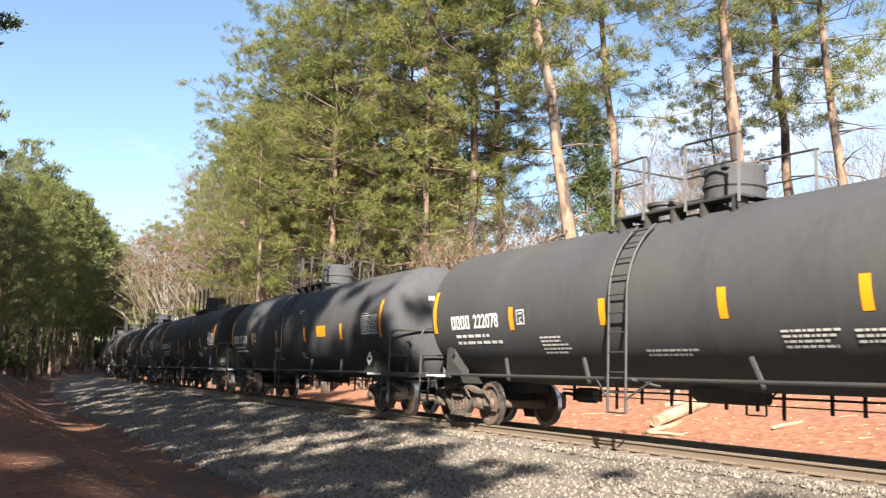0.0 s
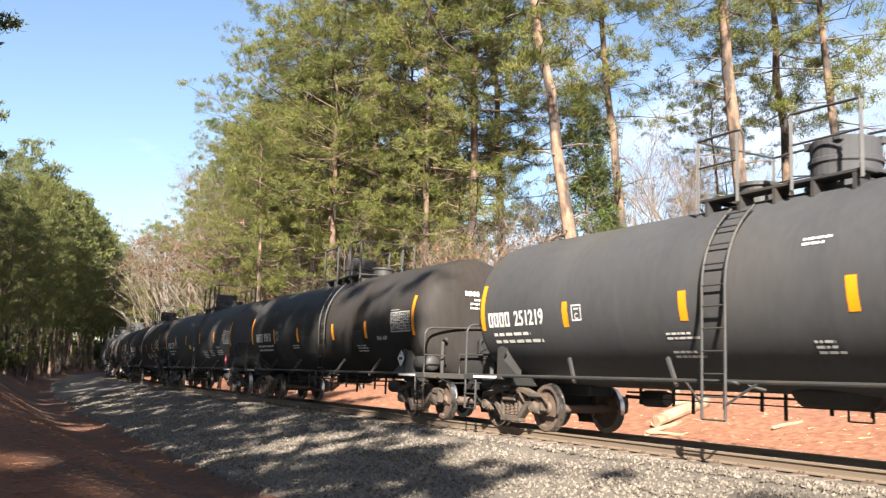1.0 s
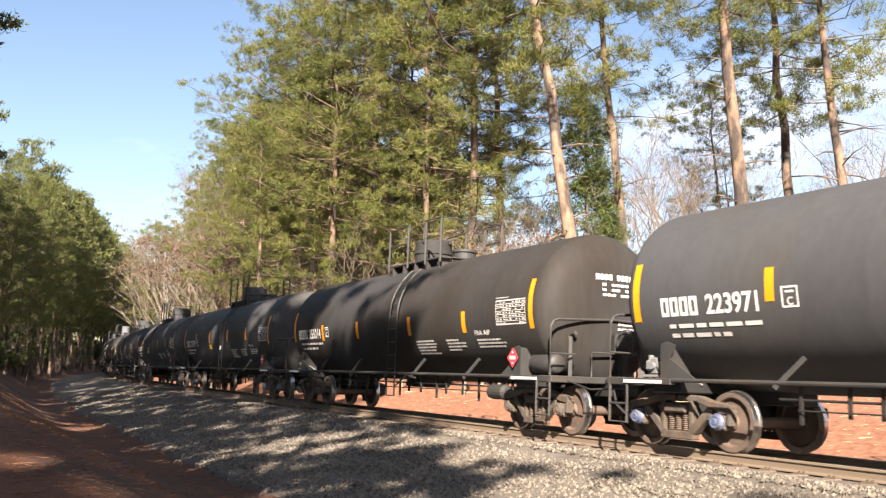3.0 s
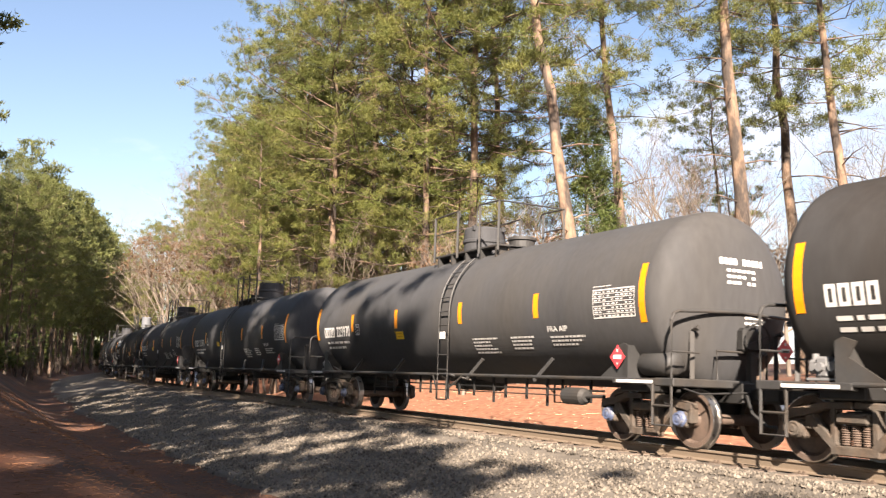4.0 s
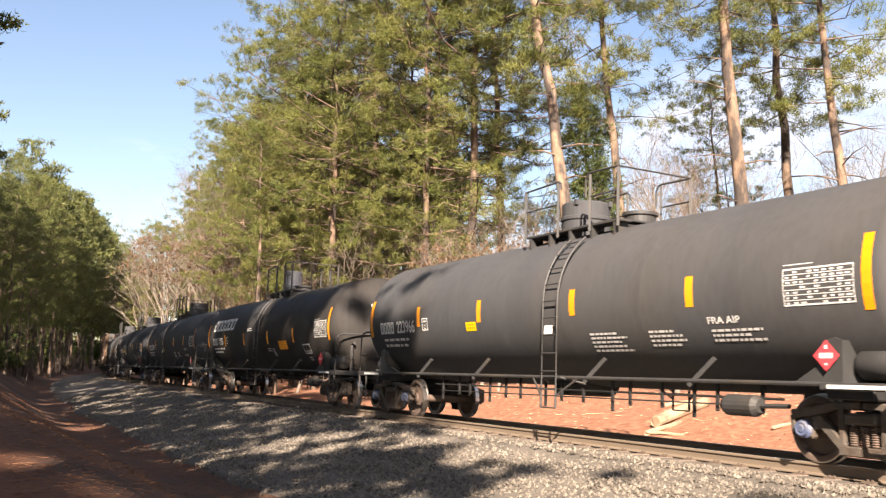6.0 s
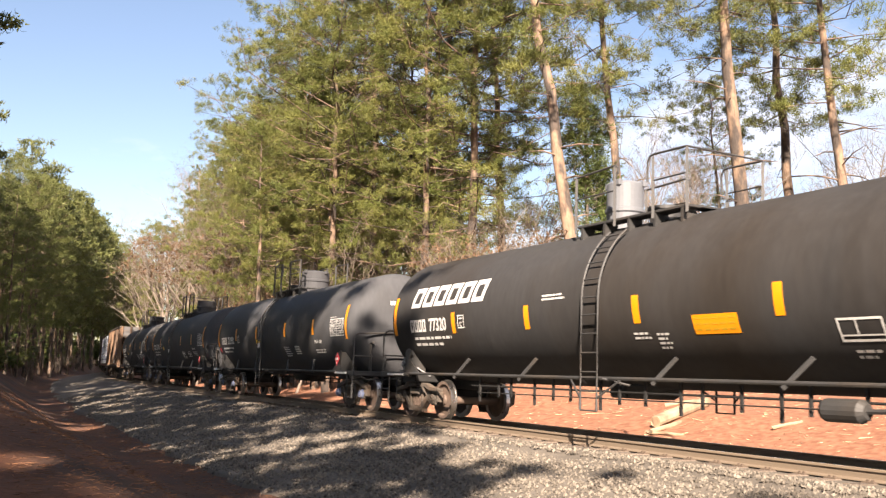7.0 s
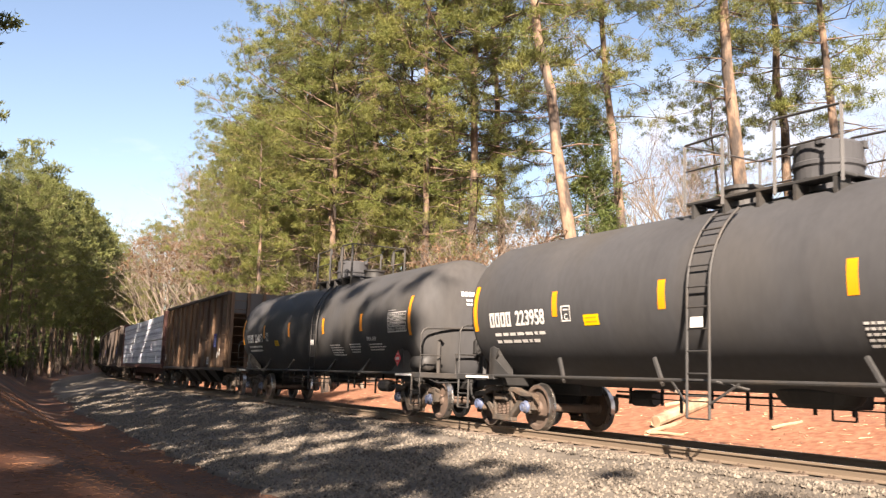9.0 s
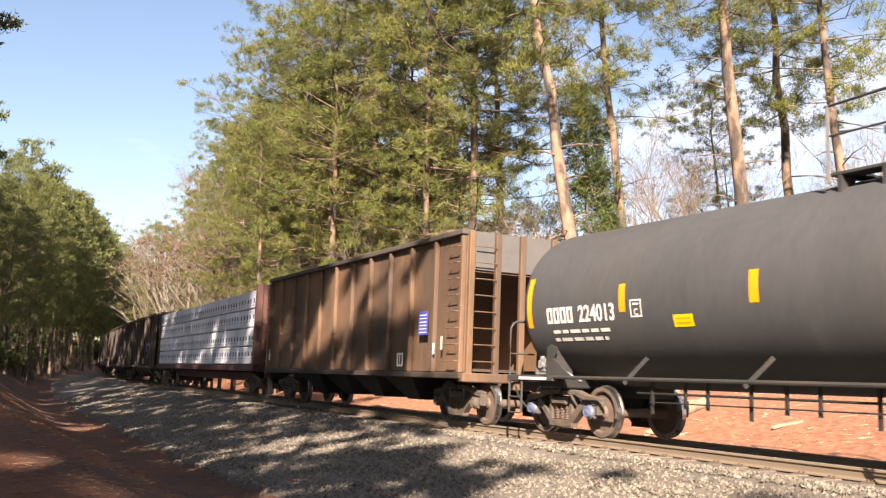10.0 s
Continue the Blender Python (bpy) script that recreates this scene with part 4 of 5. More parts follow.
    def diamond(c, ux, uz, r, thick):
        c, ux, uz = Vector(c), Vector(ux), Vector(uz)
        n = ux.cross(uz)
        bm = bmesh.new()
        for f, off in ((1.0, 0.0),):
            v = [c + ux * r, c + uz * r, c - ux * r, c - uz * r]
            w = [p + n * thick for p in v]
            vs, ws = [bm.verts.new(p) for p in v], [bm.verts.new(p) for p in w]
            bm.faces.new(vs)
            bm.faces.new(ws[::-1])
            for k in range(4):
                bm.faces.new((vs[k], ws[k], ws[(k + 1) % 4], vs[(k + 1) % 4]))
        bmesh.ops.recalc_face_normals(bm, faces=bm.faces)
        pl = part("placard", bm, pm, car, spec.get("placard_label", "red diamond hazard placard with a white band"))
        bm = bmesh.new()
        for zz, hw, hh in ((0, 0.52, 0.17), (0.55, 0.12, 0.12), (-0.55, 0.1, 0.07)):
            for sgn in (-1, 1):
                o = c + n * (0.003 * sgn + (thick if sgn > 0 else 0)) + uz * (zz * r)
                q = [o + ux * hw * r - uz * hh * r, o + ux * hw * r + uz * hh * r, o - ux * hw * r + uz * hh * r, o - ux * hw * r - uz * hh * r]
                bm.faces.new([bm.verts.new(p) for p in q])
        part("placard_band", bm, M_WHITE if pm is M_RED else M_BLACK, pl)
    diamond((sg * (tx - 0.2), near * 1.475, 1.42), (sg, 0, 0), (0, 0, 1), 0.2, 0.006)
    if near < 0 or spec.get("flip"):
        e = sg * (L2 - 0.9)
        for y in ((near * -0.95), ):
            diamond((e, y, 1.62), (0, sg, 0), (0, 0, 1), 0.2, 0.006)
    # lettering on the end that leads
    bm = bmesh.new()
    e = L2 - 0.62
    head, c0 = 0.55, L2 - 0.965 - 0.55
    def on_head(y, z):
        r = math.hypot(y, z - Z_TANK) / R_TANK
        t = math.asin(min(0.999, r ** (1 / 0.75)))
        return Vector((sg * (c0 + head * math.cos(t) + 0.012), y, z))
    def head_patch(y0, z0, y1, z1):
        q = [on_head(sg * y, z) for y, z in ((y0, z0), (y1, z0), (y1, z1), (y0, z1))]
        bm.faces.new([bm.verts.new(p) for p in q])
    for k in range(10):
        if k != 4:
            head_patch(-0.42 + 0.1 * k, 2.98, -0.42 + 0.1 * k + 0.075, 3.09)
    for row in range(3):
        for k in range(6):
            if rnd.random() < 0.85:
                head_patch(-0.28 + 0.11 * k, 2.86 - 0.1 * row, -0.28 + 0.11 * k + 0.085, 2.91 - 0.1 * row)
    for row in range(2):
        for k in range(5):
            head_patch(0.1 + 0.09 * k, 2.1 - 0.09 * row, 0.1 + 0.09 * k + 0.07, 2.14 - 0.09 * row)
    tagged(part("end_stencil", bm, M_WHITE, car, "white stencilled lines on the domed end"), kind="stuff")


def hopper_car(L2, body_mat, ribs=11):
    """An open-top hopper car; its middle stands at the origin."""
    root = empty("hopper_car")
    tx = L2 - 1.95
    bx = L2 - 0.88
    z0, z1 = 1.12, 4.12
    w = 1.5
    for sx in (-1, 1):
        truck(root, sx * tx, M_TRUCK)
        coupler_at(root, sx, L2)
    for sg in (-1, 1):
        bm = bmesh.new()
        box(bm, (-bx, sg * w - 0.02, z0), (bx, sg * w + 0.02, z1))
        part("side_sheet", bm, body_mat, root)
        for k in range(ribs + 1):
            x = -bx + 0.06 + (2 * bx - 0.12) * k / ribs
            bm = bmesh.new()
            a, b = sorted((sg * (w + 0.02), sg * (w + 0.13)))
            box(bm, (x - 0.055, a, z0 - 0.02), (x + 0.055, b, z1 - 0.02), 0.015)
            part("rib", bm, body_mat, root)
        bm = bmesh.new()
        a, b = sorted((sg * (w - 0.05), sg * (w + 0.15)))
        box(bm, (-bx - 0.03, a, z1), (bx + 0.03, b, z1 + 0.13), 0.02)
        part("top_chord", bm, mat_once("chord_grey_brown", (0.07, 0.056, 0.046), 0.7), root)
        bm = bmesh.new()
        box(bm, (-bx - 0.05, a, z0 - 0.16), (bx + 0.05, b, z0 - 0.02), 0.02)
        part("side_sill", bm, M_HOP_D, root)
        bm = bmesh.new()
        y = sg * (w + 0.156)
        for (xa, xb, za, zb) in ((4.0, 4.32, 1.22, 1.26), (4.0, 4.32, 1.5, 1.54), (4.0, 4.04, 1.26, 1.5), (4.28, 4.32, 1.26, 1.5), (4.14, 4.17, 1.26, 1.5), (5.9, 5.98, 1.5, 1.75), (-6.6, -6.5, 1.4, 1.75), (6.3, 6.36, 1.6, 1.9)):
            q = sorted((-sg * xa, -sg * xb))
            box(bm, (q[0], min(y, y + sg * 0.01), za), (q[1], max(y, y + sg * 0.01), zb))
        tagged(part("stencil", bm, M_WHITE, root, "white stencilled frame and marks"), kind="stuff")
        bm = bmesh.new()
        q = sorted((-sg * 5.15, -sg * 5.6))
        box(bm, (q[0], min(y, y + sg * 0.01), 1.95), (q[1], max(y, y + sg * 0.01), 2.5))
        pl = part("notice", bm, mat_once("blue_notice", (0.05, 0.06, 0.3)), root, "blue notice plate")
        bm = bmesh.new()
        for k in range(6):
            box(bm, (q[0] + 0.05, min(y + sg * 0.01, y + sg * 0.014), 2.0 + 0.08 * k), (q[1] - 0.05, max(y + sg * 0.01, y + sg * 0.014), 2.018 + 0.08 * k))
        part("notice_print", bm, M_WHITE, pl)
    for sx in (-1, 1):
        bm = bmesh.new()
        a, b = sorted((sx * (bx - 0.04), sx * bx))
        box(bm, (a, -w + 0.02, z1 - 0.75), (b, w - 0.02, z1 + 0.1))
        part("end_sheet", bm, mat_once("hopper_end_grey", (0.085, 0.08, 0.077), 0.7), root)
        bm = bmesh.new()
        v = [bm.verts.new(p) for p in ((sx * (bx - 0.05), -w, z1 - 0.75), (sx * (bx - 0.05), w, z1 - 0.75), (sx * (bx - 3.4), w, 1.0), (sx * (bx - 3.4), -w, 1.0))]
        bm.faces.new(v)
        ex = bmesh.ops.extrude_face_region(bm, geom=bm.faces[:])
        bmesh.ops.translate(bm, vec=(0, 0, -0.05), verts=[g for g in ex["geom"] if isinstance(g, bmesh.types.BMVert)])
        bmesh.ops.recalc_face_normals(bm, faces=bm.faces)
        part("slope_sheet", bm, body_mat, root)
        for y in (-1.42, -0.75, -0.1, 0.75, 1.42):
            bm = bmesh.new()
            a, b = sorted((sx * (bx - 0.02), sx * (bx + 0.1)))
            box(bm, (a, y - 0.07, 0.95), (b, y + 0.07, z1 + 0.1), 0.015)
            part("end_post", bm, body_mat, root)
        bm = bmesh.new()
        a, b = sorted((sx * (bx - 0.1), sx * (bx + 0.14)))
        box(bm, (a, -1.6, 0.9), (b, 1.6, 1.1), 0.02)
        a, b = sorted((sx * (tx - 1.0), sx * (bx + 0.14)))
        box(bm, (a, -0.3, 0.75), (b, 0.3, 1.1), 0.02)
        part("end_sill", bm, body_mat, root)
        bm = bmesh.new()
        for y0, y1 in ((-1.36, -0.82), (0.82, 1.36)):
            for k in range(8):
                z = 1.35 + 0.36 * k
                tube(bm, [(sx * (bx + 0.14), y0, z), (sx * (bx + 0.14), y1, z)], 0.014, 5)
        for sg in (-1, 1):
            for k in range(8):
                z = 1.35 + 0.36 * k
                x0, x1 = sx * (bx - 0.5), sx * (bx - 0.08)
                tube(bm, [(x0, sg * (w + 0.13), z), (x0, sg * (w + 0.2), z), (x1, sg * (w + 0.2), z), (x1, sg * (w + 0.13), z)], 0.013, 5)
        part("grab_iron", bm, body_mat, root)
    bm = bmesh.new()
    box(bm, (-tx, -0.28, 0.8), (tx, 0.28, 1.15))
    part("center_sill", bm, M_BLACK, root)
    for k in range(4):
        x = -3.3 + 2.2 * k
        bm = bmesh.new()
        top = [bm.verts.new(p) for p in ((x - 1.0, -1.45, 1.12), (x + 1.0, -1.45, 1.12), (x + 1.0, 1.45, 1.12), (x - 1.0, 1.45, 1.12))]
        bot = [bm.verts.new(p) for p in ((x - 0.35, -0.8, 0.42), (x + 0.35, -0.8, 0.42), (x + 0.35, 0.8, 0.42), (x - 0.35, 0.8, 0.42))]
        bm.faces.new(bot[::-1])
        for j in range(4):
            bm.faces.new((top[j], top[(j + 1) % 4], bot[(j + 1) % 4], bot[j]))
        bmesh.ops.recalc_face_normals(bm, faces=bm.faces)
        part("discharge_chute", bm, M_BLACK, root)
    bm = bmesh.new()
    box(bm, (-bx + 0.3, -w + 0.05, 1.14), (bx - 0.3, w - 0.05, 1.2))
    part("floor_sheet", bm, M_HOP_D, root)
    return root


def coupler_at(root, sx, L2):
    bm = bmesh.new()
    a, b = sorted((sx * (L2 - 1.3), sx * (L2 - 0.28)))
    box(bm, (a, -0.1, 0.78), (b, 0.1, 0.98), 0.02)
    a, b = sorted((sx * (L2 - 0.34), sx * (L2 - 0.02)))
    box(bm, (a, -0.17, 0.74), (b, 0.1, 1.02), 0.05)
    tube(bm, [(sx * (L2 - 0.6), -0.35, 0.86), (sx * (L2 - 0.35), -0.4, 0.6), (sx * (L2 - 0.1), -0.36, 0.42)], 0.025, 6)
    part("coupler", bm, M_BLACK, root)


def lumber_car(L2):
    """A flat car with a middle wall and bulkheads, loaded with wrapped packs of timber."""
    root = empty("lumber_car")
    tx = L2 - 2.6
    bx = L2 - 1.1
    for sx in (-1, 1):
        truck(root, sx * tx, M_TRUCK)
        coupler_at(root, sx, L2)
        bm = bmesh.new()
        a, b = sorted((sx * (bx - 0.25), sx * bx))
        box(bm, (a, -1.5, 1.2), (b, 1.5, 4.25), 0.03)
        for y in (-1.2, -0.4, 0.4, 1.2):
            a2, b2 = sorted((sx * bx, sx * (bx + 0.12)))
            box(bm, (a2, y - 0.08, 1.2), (b2, y + 0.08, 4.2))
        part("bulkhead", bm, M_LUMB, root)
        bm = bmesh.new()
        a, b = sorted((sx * (tx - 0.8), sx * (bx + 0.3)))
        box(bm, (a, -0.3, 0.75), (b, 0.3, 1.0))
        part("stub_sill", bm, M_BLACK, root)
    bm = bmesh.new()
    box(bm, (-bx, -1.5, 0.98), (bx, 1.5, 1.2), 0.02)
    box(bm, (-tx + 1.5, -0.7, 0.6), (tx - 1.5, 0.7, 0.98), 0.05)
    part("deck", bm, M_LUMB, root)
    bm = bmesh.new()
    box(bm, (-bx + 0.25, -0.06, 1.2), (bx - 0.25, 0.06, 4.2))
    part("center_wall", bm, M_LUMB, root)
    rnd = random.Random(8)
    n = 9
    px = (2 * bx - 0.7) / n
    for sg in (-1, 1):
        for i in range(n):
            for j in range(4):
                x0 = -bx + 0.35 + px * i
                z0 = 1.24 + 0.71 * j
                bm = bmesh.new()
                a, b = sorted((sg * 0.1, sg * (1.44 + rnd.uniform(-0.02, 0.02))))
                box(bm, (x0 + 0.02, a, z0), (x0 + px - 0.02, b, z0 + 0.67), 0.03)
                pk = part("lumber_pack", bm, M_WRAP, root, "timber pack in printed white plastic wrap")
                if sg < 0:
                    bm = bmesh.new()
                    for k in range(5):
                        xx = x0 + 0.15 + (px - 0.5) * k / 4 + rnd.uniform(-0.05, 0.05)
                        zz = z0 + (0.2 if j % 2 else 0.3)
                        box(bm, (xx, a - 0.004, zz), (xx + 0.17, a + 0.003, zz + 0.17))
                        box(bm, (xx, a - 0.004, zz - 0.1), (xx + rnd.uniform(0.1, 0.2), a + 0.003, zz - 0.06))
                    tagged(part("wrap_print", bm, M_INK, pk, "dark printed marks"), kind="stuff")
    return root


# ---------------------------------------------------------------- trees
def tube_np(V, F, pts, rads, sides):
    """Adds a tapered tube to the lists V, F."""
    base = len(V)
    pts = [Vector(p) for p in pts]
    for i, p in enumerate(pts):
        d = pts[min(i + 1, len(pts) - 1)] - pts[max(i - 1, 0)]
        a = d.cross(Vector((0.3, 0.2, 1) if abs(d.z) < 0.8 * d.length else (1, 0.1, 0)))
        a.normalize()
        b = d.cross(a).normalized()
        for k in range(sides):
            t = 2 * math.pi * k / sides
            V.append(p + (a * math.cos(t) + b * math.sin(t)) * rads[i])
    for i in range(len(pts) - 1):
        for k in range(sides):
            F.append((base + i * sides + k, base + i * sides + (k + 1) % sides, base + (i + 1) * sides + (k + 1) % sides, base + (i + 1) * sides + k))


def blades(centres, dirs, rng, per, length, width, spread):
    """Sprays of thin needle blades round each centre."""
    n = len(centres)
    c = np.repeat(np.array(centres), per, 0)
    d = np.repeat(np.array(dirs), per, 0) + rng.normal(0, spread, (n * per, 3))
    d /= np.linalg.norm(d, axis=1, keepdims=True)
    side = np.cross(d, rng.normal(0, 1, (n * per, 3)))
    side /= np.linalg.norm(side, axis=1, keepdims=True) + 1e-9
    ln = length * rng.uniform(0.6, 1.25, (n * per, 1))
    st = c + rng.normal(0, length * 0.34, (n * per, 3))
    a, b, t = st - side * width, st + side * width, st + d * ln
    v = np.stack([a, b, t], 1).reshape(-1, 3)
    return v, np.arange(len(v)).reshape(-1, 3)


def pine(seed, h, bare, spread, limbs, tufts, per, needle, lean=0.02, length=0.34, width=0.03, shape=1.0, dead=6, fine=True, thick=1.0):
    """A tall pine: bare trunk below, limbs with sprays of needles above."""
    rnd, rng = random.Random(seed), np.random.default_rng(seed)
    root = empty("pine_tree")
    V, F = [], []
    r0 = (0.0084 * h + 0.02) * thick
    ax, ay = rnd.uniform(-lean, lean), rnd.uniform(-lean, lean)
    wob = [(rnd.uniform(-0.1, 0.1), rnd.uniform(-0.1, 0.1)) for _ in range(13)]
    trunk = [Vector((ax * h * t + wob[i][0] * (t > 0), ay * h * t + wob[i][1] * (t > 0), h * t)) for i, t in enumerate([k / 12 for k in range(13)])]
    trunk[0].z = -0.3
    tube_np(V, F, trunk, [r0 * 1.25] + [r0 * (1 - 0.85 * k / 12) for k in range(1, 13)], 9)

    def along(t):
        f = max(0.0, min(11.999, t * 12))
        i = int(f)
        return trunk[i].lerp(trunk[i + 1], f - i)
    C, D = [], []
    pads = max(3, tufts // 9)
    for k in range(limbs):
        u = (k + rnd.random()) / limbs
        t = bare + (1 - bare) * u ** 0.9
        p = along(t)
        az = k * 2.4 + rnd.uniform(-0.5, 0.5)
        prof = math.sin(math.pi * (0.16 + 0.78 * u) ** shape) ** 0.7
        ln = spread * max(0.2, prof) * rnd.choice((0.55, 0.8, 0.95, 1.0, 1.15)) * rnd.uniform(0.85, 1.1)
        rise = rnd.uniform(-0.18, 0.28) + 0.55 * u
        out = Vector((math.cos(az), math.sin(az), rise)).normalized()
        kink = [Vector((rnd.gauss(0, 0.07), rnd.gauss(0, 0.07), rnd.gauss(0, 0.05))) * ln for _ in range(2)]
        pts = [p, p + out * ln * 0.35 + Vector((0, 0, -0.03 * ln)) + kink[0], p + out * ln * 0.7 + Vector((0, 0, 0.0)) + kink[1], p + out * ln + Vector((0, 0, 0.12 * ln))]
        rr = 0.005 * ln + 0.009
        tube_np(V, F, pts, [rr * 1.3, rr * 0.75, rr * 0.5, rr * 0.25], 4)
        # flat pads of needles along the outer part of the limb
        for j in range(pads):
            w = 0.3 + 0.7 * ((j + rnd.random()) / pads) ** 0.8
            i_ = min(2, int(w * 3))
            q = pts[i_].lerp(pts[i_ + 1], w * 3 - i_)
            off = Vector((rnd.gauss(0, 1), rnd.gauss(0, 1), rnd.gauss(0.25, 0.4))) * (0.17 * ln * (1.2 - 0.7 * w) + 0.12)
            c = q + off
            if fine:
                tube_np(V, F, [q, c], [0.018, 0.007], 3)
            size = rnd.uniform(0.15, 0.31)
            for i in range(tufts // pads + 1):
                o2 = Vector((rnd.gauss(0, 1), rnd.gauss(0, 1), rnd.gauss(0.0, 0.42))) * size
                C.append(c + o2)
                D.append((out * 0.35 + o2.normalized() * 0.5 + Vector((0, 0, 0.75))).normalized())
    for k in range(dead):
        t = bare * rnd.uniform(0.45, 1.0)
        p = along(t)
        az = rnd.uniform(0, 6.28)
        ln = rnd.uniform(0.6, 2.2)
        o = Vector((math.cos(az), math.sin(az), rnd.uniform(-0.2, 0.3)))
        tube_np(V, F, [p, p + o * ln * 0.5, p + o * ln + Vector((0, 0, -0.2))], [0.035, 0.025, 0.008], 4)
    obj_from("trunk", V, F, M_BARK, root, True)
    v, f = blades(C, D, rng, per, length, width, 1.3)
    obj_from("crown", v.tolist(), f.tolist(), needle, root)
    return root


def bare_tree(seed, h, spread, depth=4, material=None, dry=0, name="bare_tree"):
    """A leafless broadleaf tree: forking limbs down to fine twigs."""
    rnd, rng = random.Random(seed), np.random.default_rng(seed)
    root = empty(name)
    V, F = [], []
    C, D = [], []

    def grow(p, d, ln, r, lvl):
        pts, q = [p], p
        if lvl == depth:
            q = p + d * ln
            tube_np(V, F, [p, q], [r, r * 0.5], 3)
            C.append(q)
            D.append(d)
            return
        for k in range(3):
            d = (d + Vector((rnd.gauss(0, 0.16), rnd.gauss(0, 0.16), rnd.gauss(0.06, 0.1)))).normalized()
            q = q + d * ln / 3
            pts.append(q)
        tube_np(V, F, pts, [r, r * 0.85, r * 0.7, r * 0.5], 6 if lvl == 0 else 3)
        for k in range(rnd.choice((3, 4, 4, 5)) if lvl else 7):
            w = rnd.uniform(0.3, 1.0) if lvl else rnd.uniform(0.3, 1.0)
            f = w * 3
            i = min(2, int(f))
            b = pts[i].lerp(pts[i + 1], f - i)
            az = rnd.uniform(0, 6.28)
            o = Vector((math.cos(az), math.sin(az), rnd.uniform(0.1, 0.9))) * spread + d * 0.6
            grow(b, o.normalized(), ln * rnd.uniform(0.42, 0.66), r * 0.45, lvl + 1)
    grow(Vector((0, 0, -0.2)), Vector((rnd.uniform(-0.06, 0.06), rnd.uniform(-0.06, 0.06), 1)), h * 0.62, 0.009 * h + 0.02, 0)
    obj_from("trunk", V, F, material or M_BARKG, root, True)
    v, f = blades(C, D, rng, 4, 0.02 * h + 0.2, 0.006, 1.0)
    tagged(obj_from("twig_mass", v.tolist(), f.tolist(), M_TWIG, root), kind="stuff")
    if dry and C:
        v, f = blades(C, D, rng, dry, 0.16, 0.05, 0.8)
        obj_from("crown", v.tolist(), f.tolist(), M_DRY, root)
    return root


def cedar(seed, h, spread, needle):
    """A dense narrow evergreen."""
    rnd, rng = random.Random(seed), np.random.default_rng(seed)
    root = empty("cedar_tree")
    V, F = [], []
    tube_np(V, F, [(0, 0, -0.2), (0.05, 0, h * 0.5), (0, 0.04, h)], [0.012 * h, 0.008 * h, 0.01], 7)
    C, D = [], []
    for k in range(95):
        u = rnd.random() ** 0.8
        z = h * (0.08 + 0.9 * u)
        az = rnd.uniform(0, 6.28)
        ln = spread * (1 - u * 0.8) * rnd.uniform(0.35, 1.35)
        o = Vector((math.cos(az), math.sin(az), 0.45))
        p = Vector((0, 0, z))
        tube_np(V, F, [p, p + o * ln], [0.02, 0.006], 3)
        for j in range(9):
            C.append(p + o * ln * rnd.uniform(0.35, 1.0) + Vector((rnd.gauss(0, 0.2), rnd.gauss(0, 0.2), rnd.gauss(0, 0.16))))
            D.append(o.normalized())
    obj_from("trunk", V, F, M_BARKG, root, True)
    v, f = blades(C, D, rng, 14, 0.2, 0.016, 0.9)
    obj_from("crown", v.tolist(), f.tolist(), needle, root)
    return root


def thicket(seed, material):
    """Low dense evergreen bush, added as a dark backdrop between trunks."""
    rnd, rng = random.Random(seed), np.random.default_rng(seed)
    root = empty("undergrowth_bush")
    V, F, C, D = [], [], [], []
    for k in range(40):
        az, ln = rnd.uniform(0, 6.28), rnd.uniform(0.8, 2.6)
        o = Vector((math.cos(az), math.sin(az), rnd.uniform(0.5, 2.2))).normalized()
        tube_np(V, F, [(0, 0, -0.1), o * ln * 0.5 + Vector((0, 0, 0.1)), o * ln], [0.03, 0.02, 0.006], 3)
        for j in range(8):
            C.append(o * ln * rnd.uniform(0.35, 1.05) + Vector((rnd.gauss(0, 0.3), rnd.gauss(0, 0.3), rnd.gauss(0, 0.22))))
            D.append(o)
    obj_from("stem", V, F, M_BARKG, root, True)
    v, f = blades(C, D, rng, 8, 0.32, 0.08, 0.9)
    obj_from("foliage", v.tolist(), f.tolist(), material, root)
    return root


def plant(proto, s, l, turn, size=1.0, tilt=None):
    p = on_line(s, l, lie(l, s))
    ob = copy_thing(proto, Matrix.Translation(p) @ (tilt or Matrix.Identity(4)) @ Matrix.Rotation(turn, 4, "Z"))
    ob.scale = (size, size, size)
    return ob


def plant_xy(proto, x, y, turn, size=1.0, tilt=None):
    r = 1 / CURVE
    dx, dy = x, y - r
    l, s = r - math.hypot(dx, dy), math.atan2(-dx, -dy) * r
    return plant(proto, s, l, turn, size, tilt)


# ---------------------------------------------------------------- the place
ground_sheet()
ballast_bed()
litter()
track()


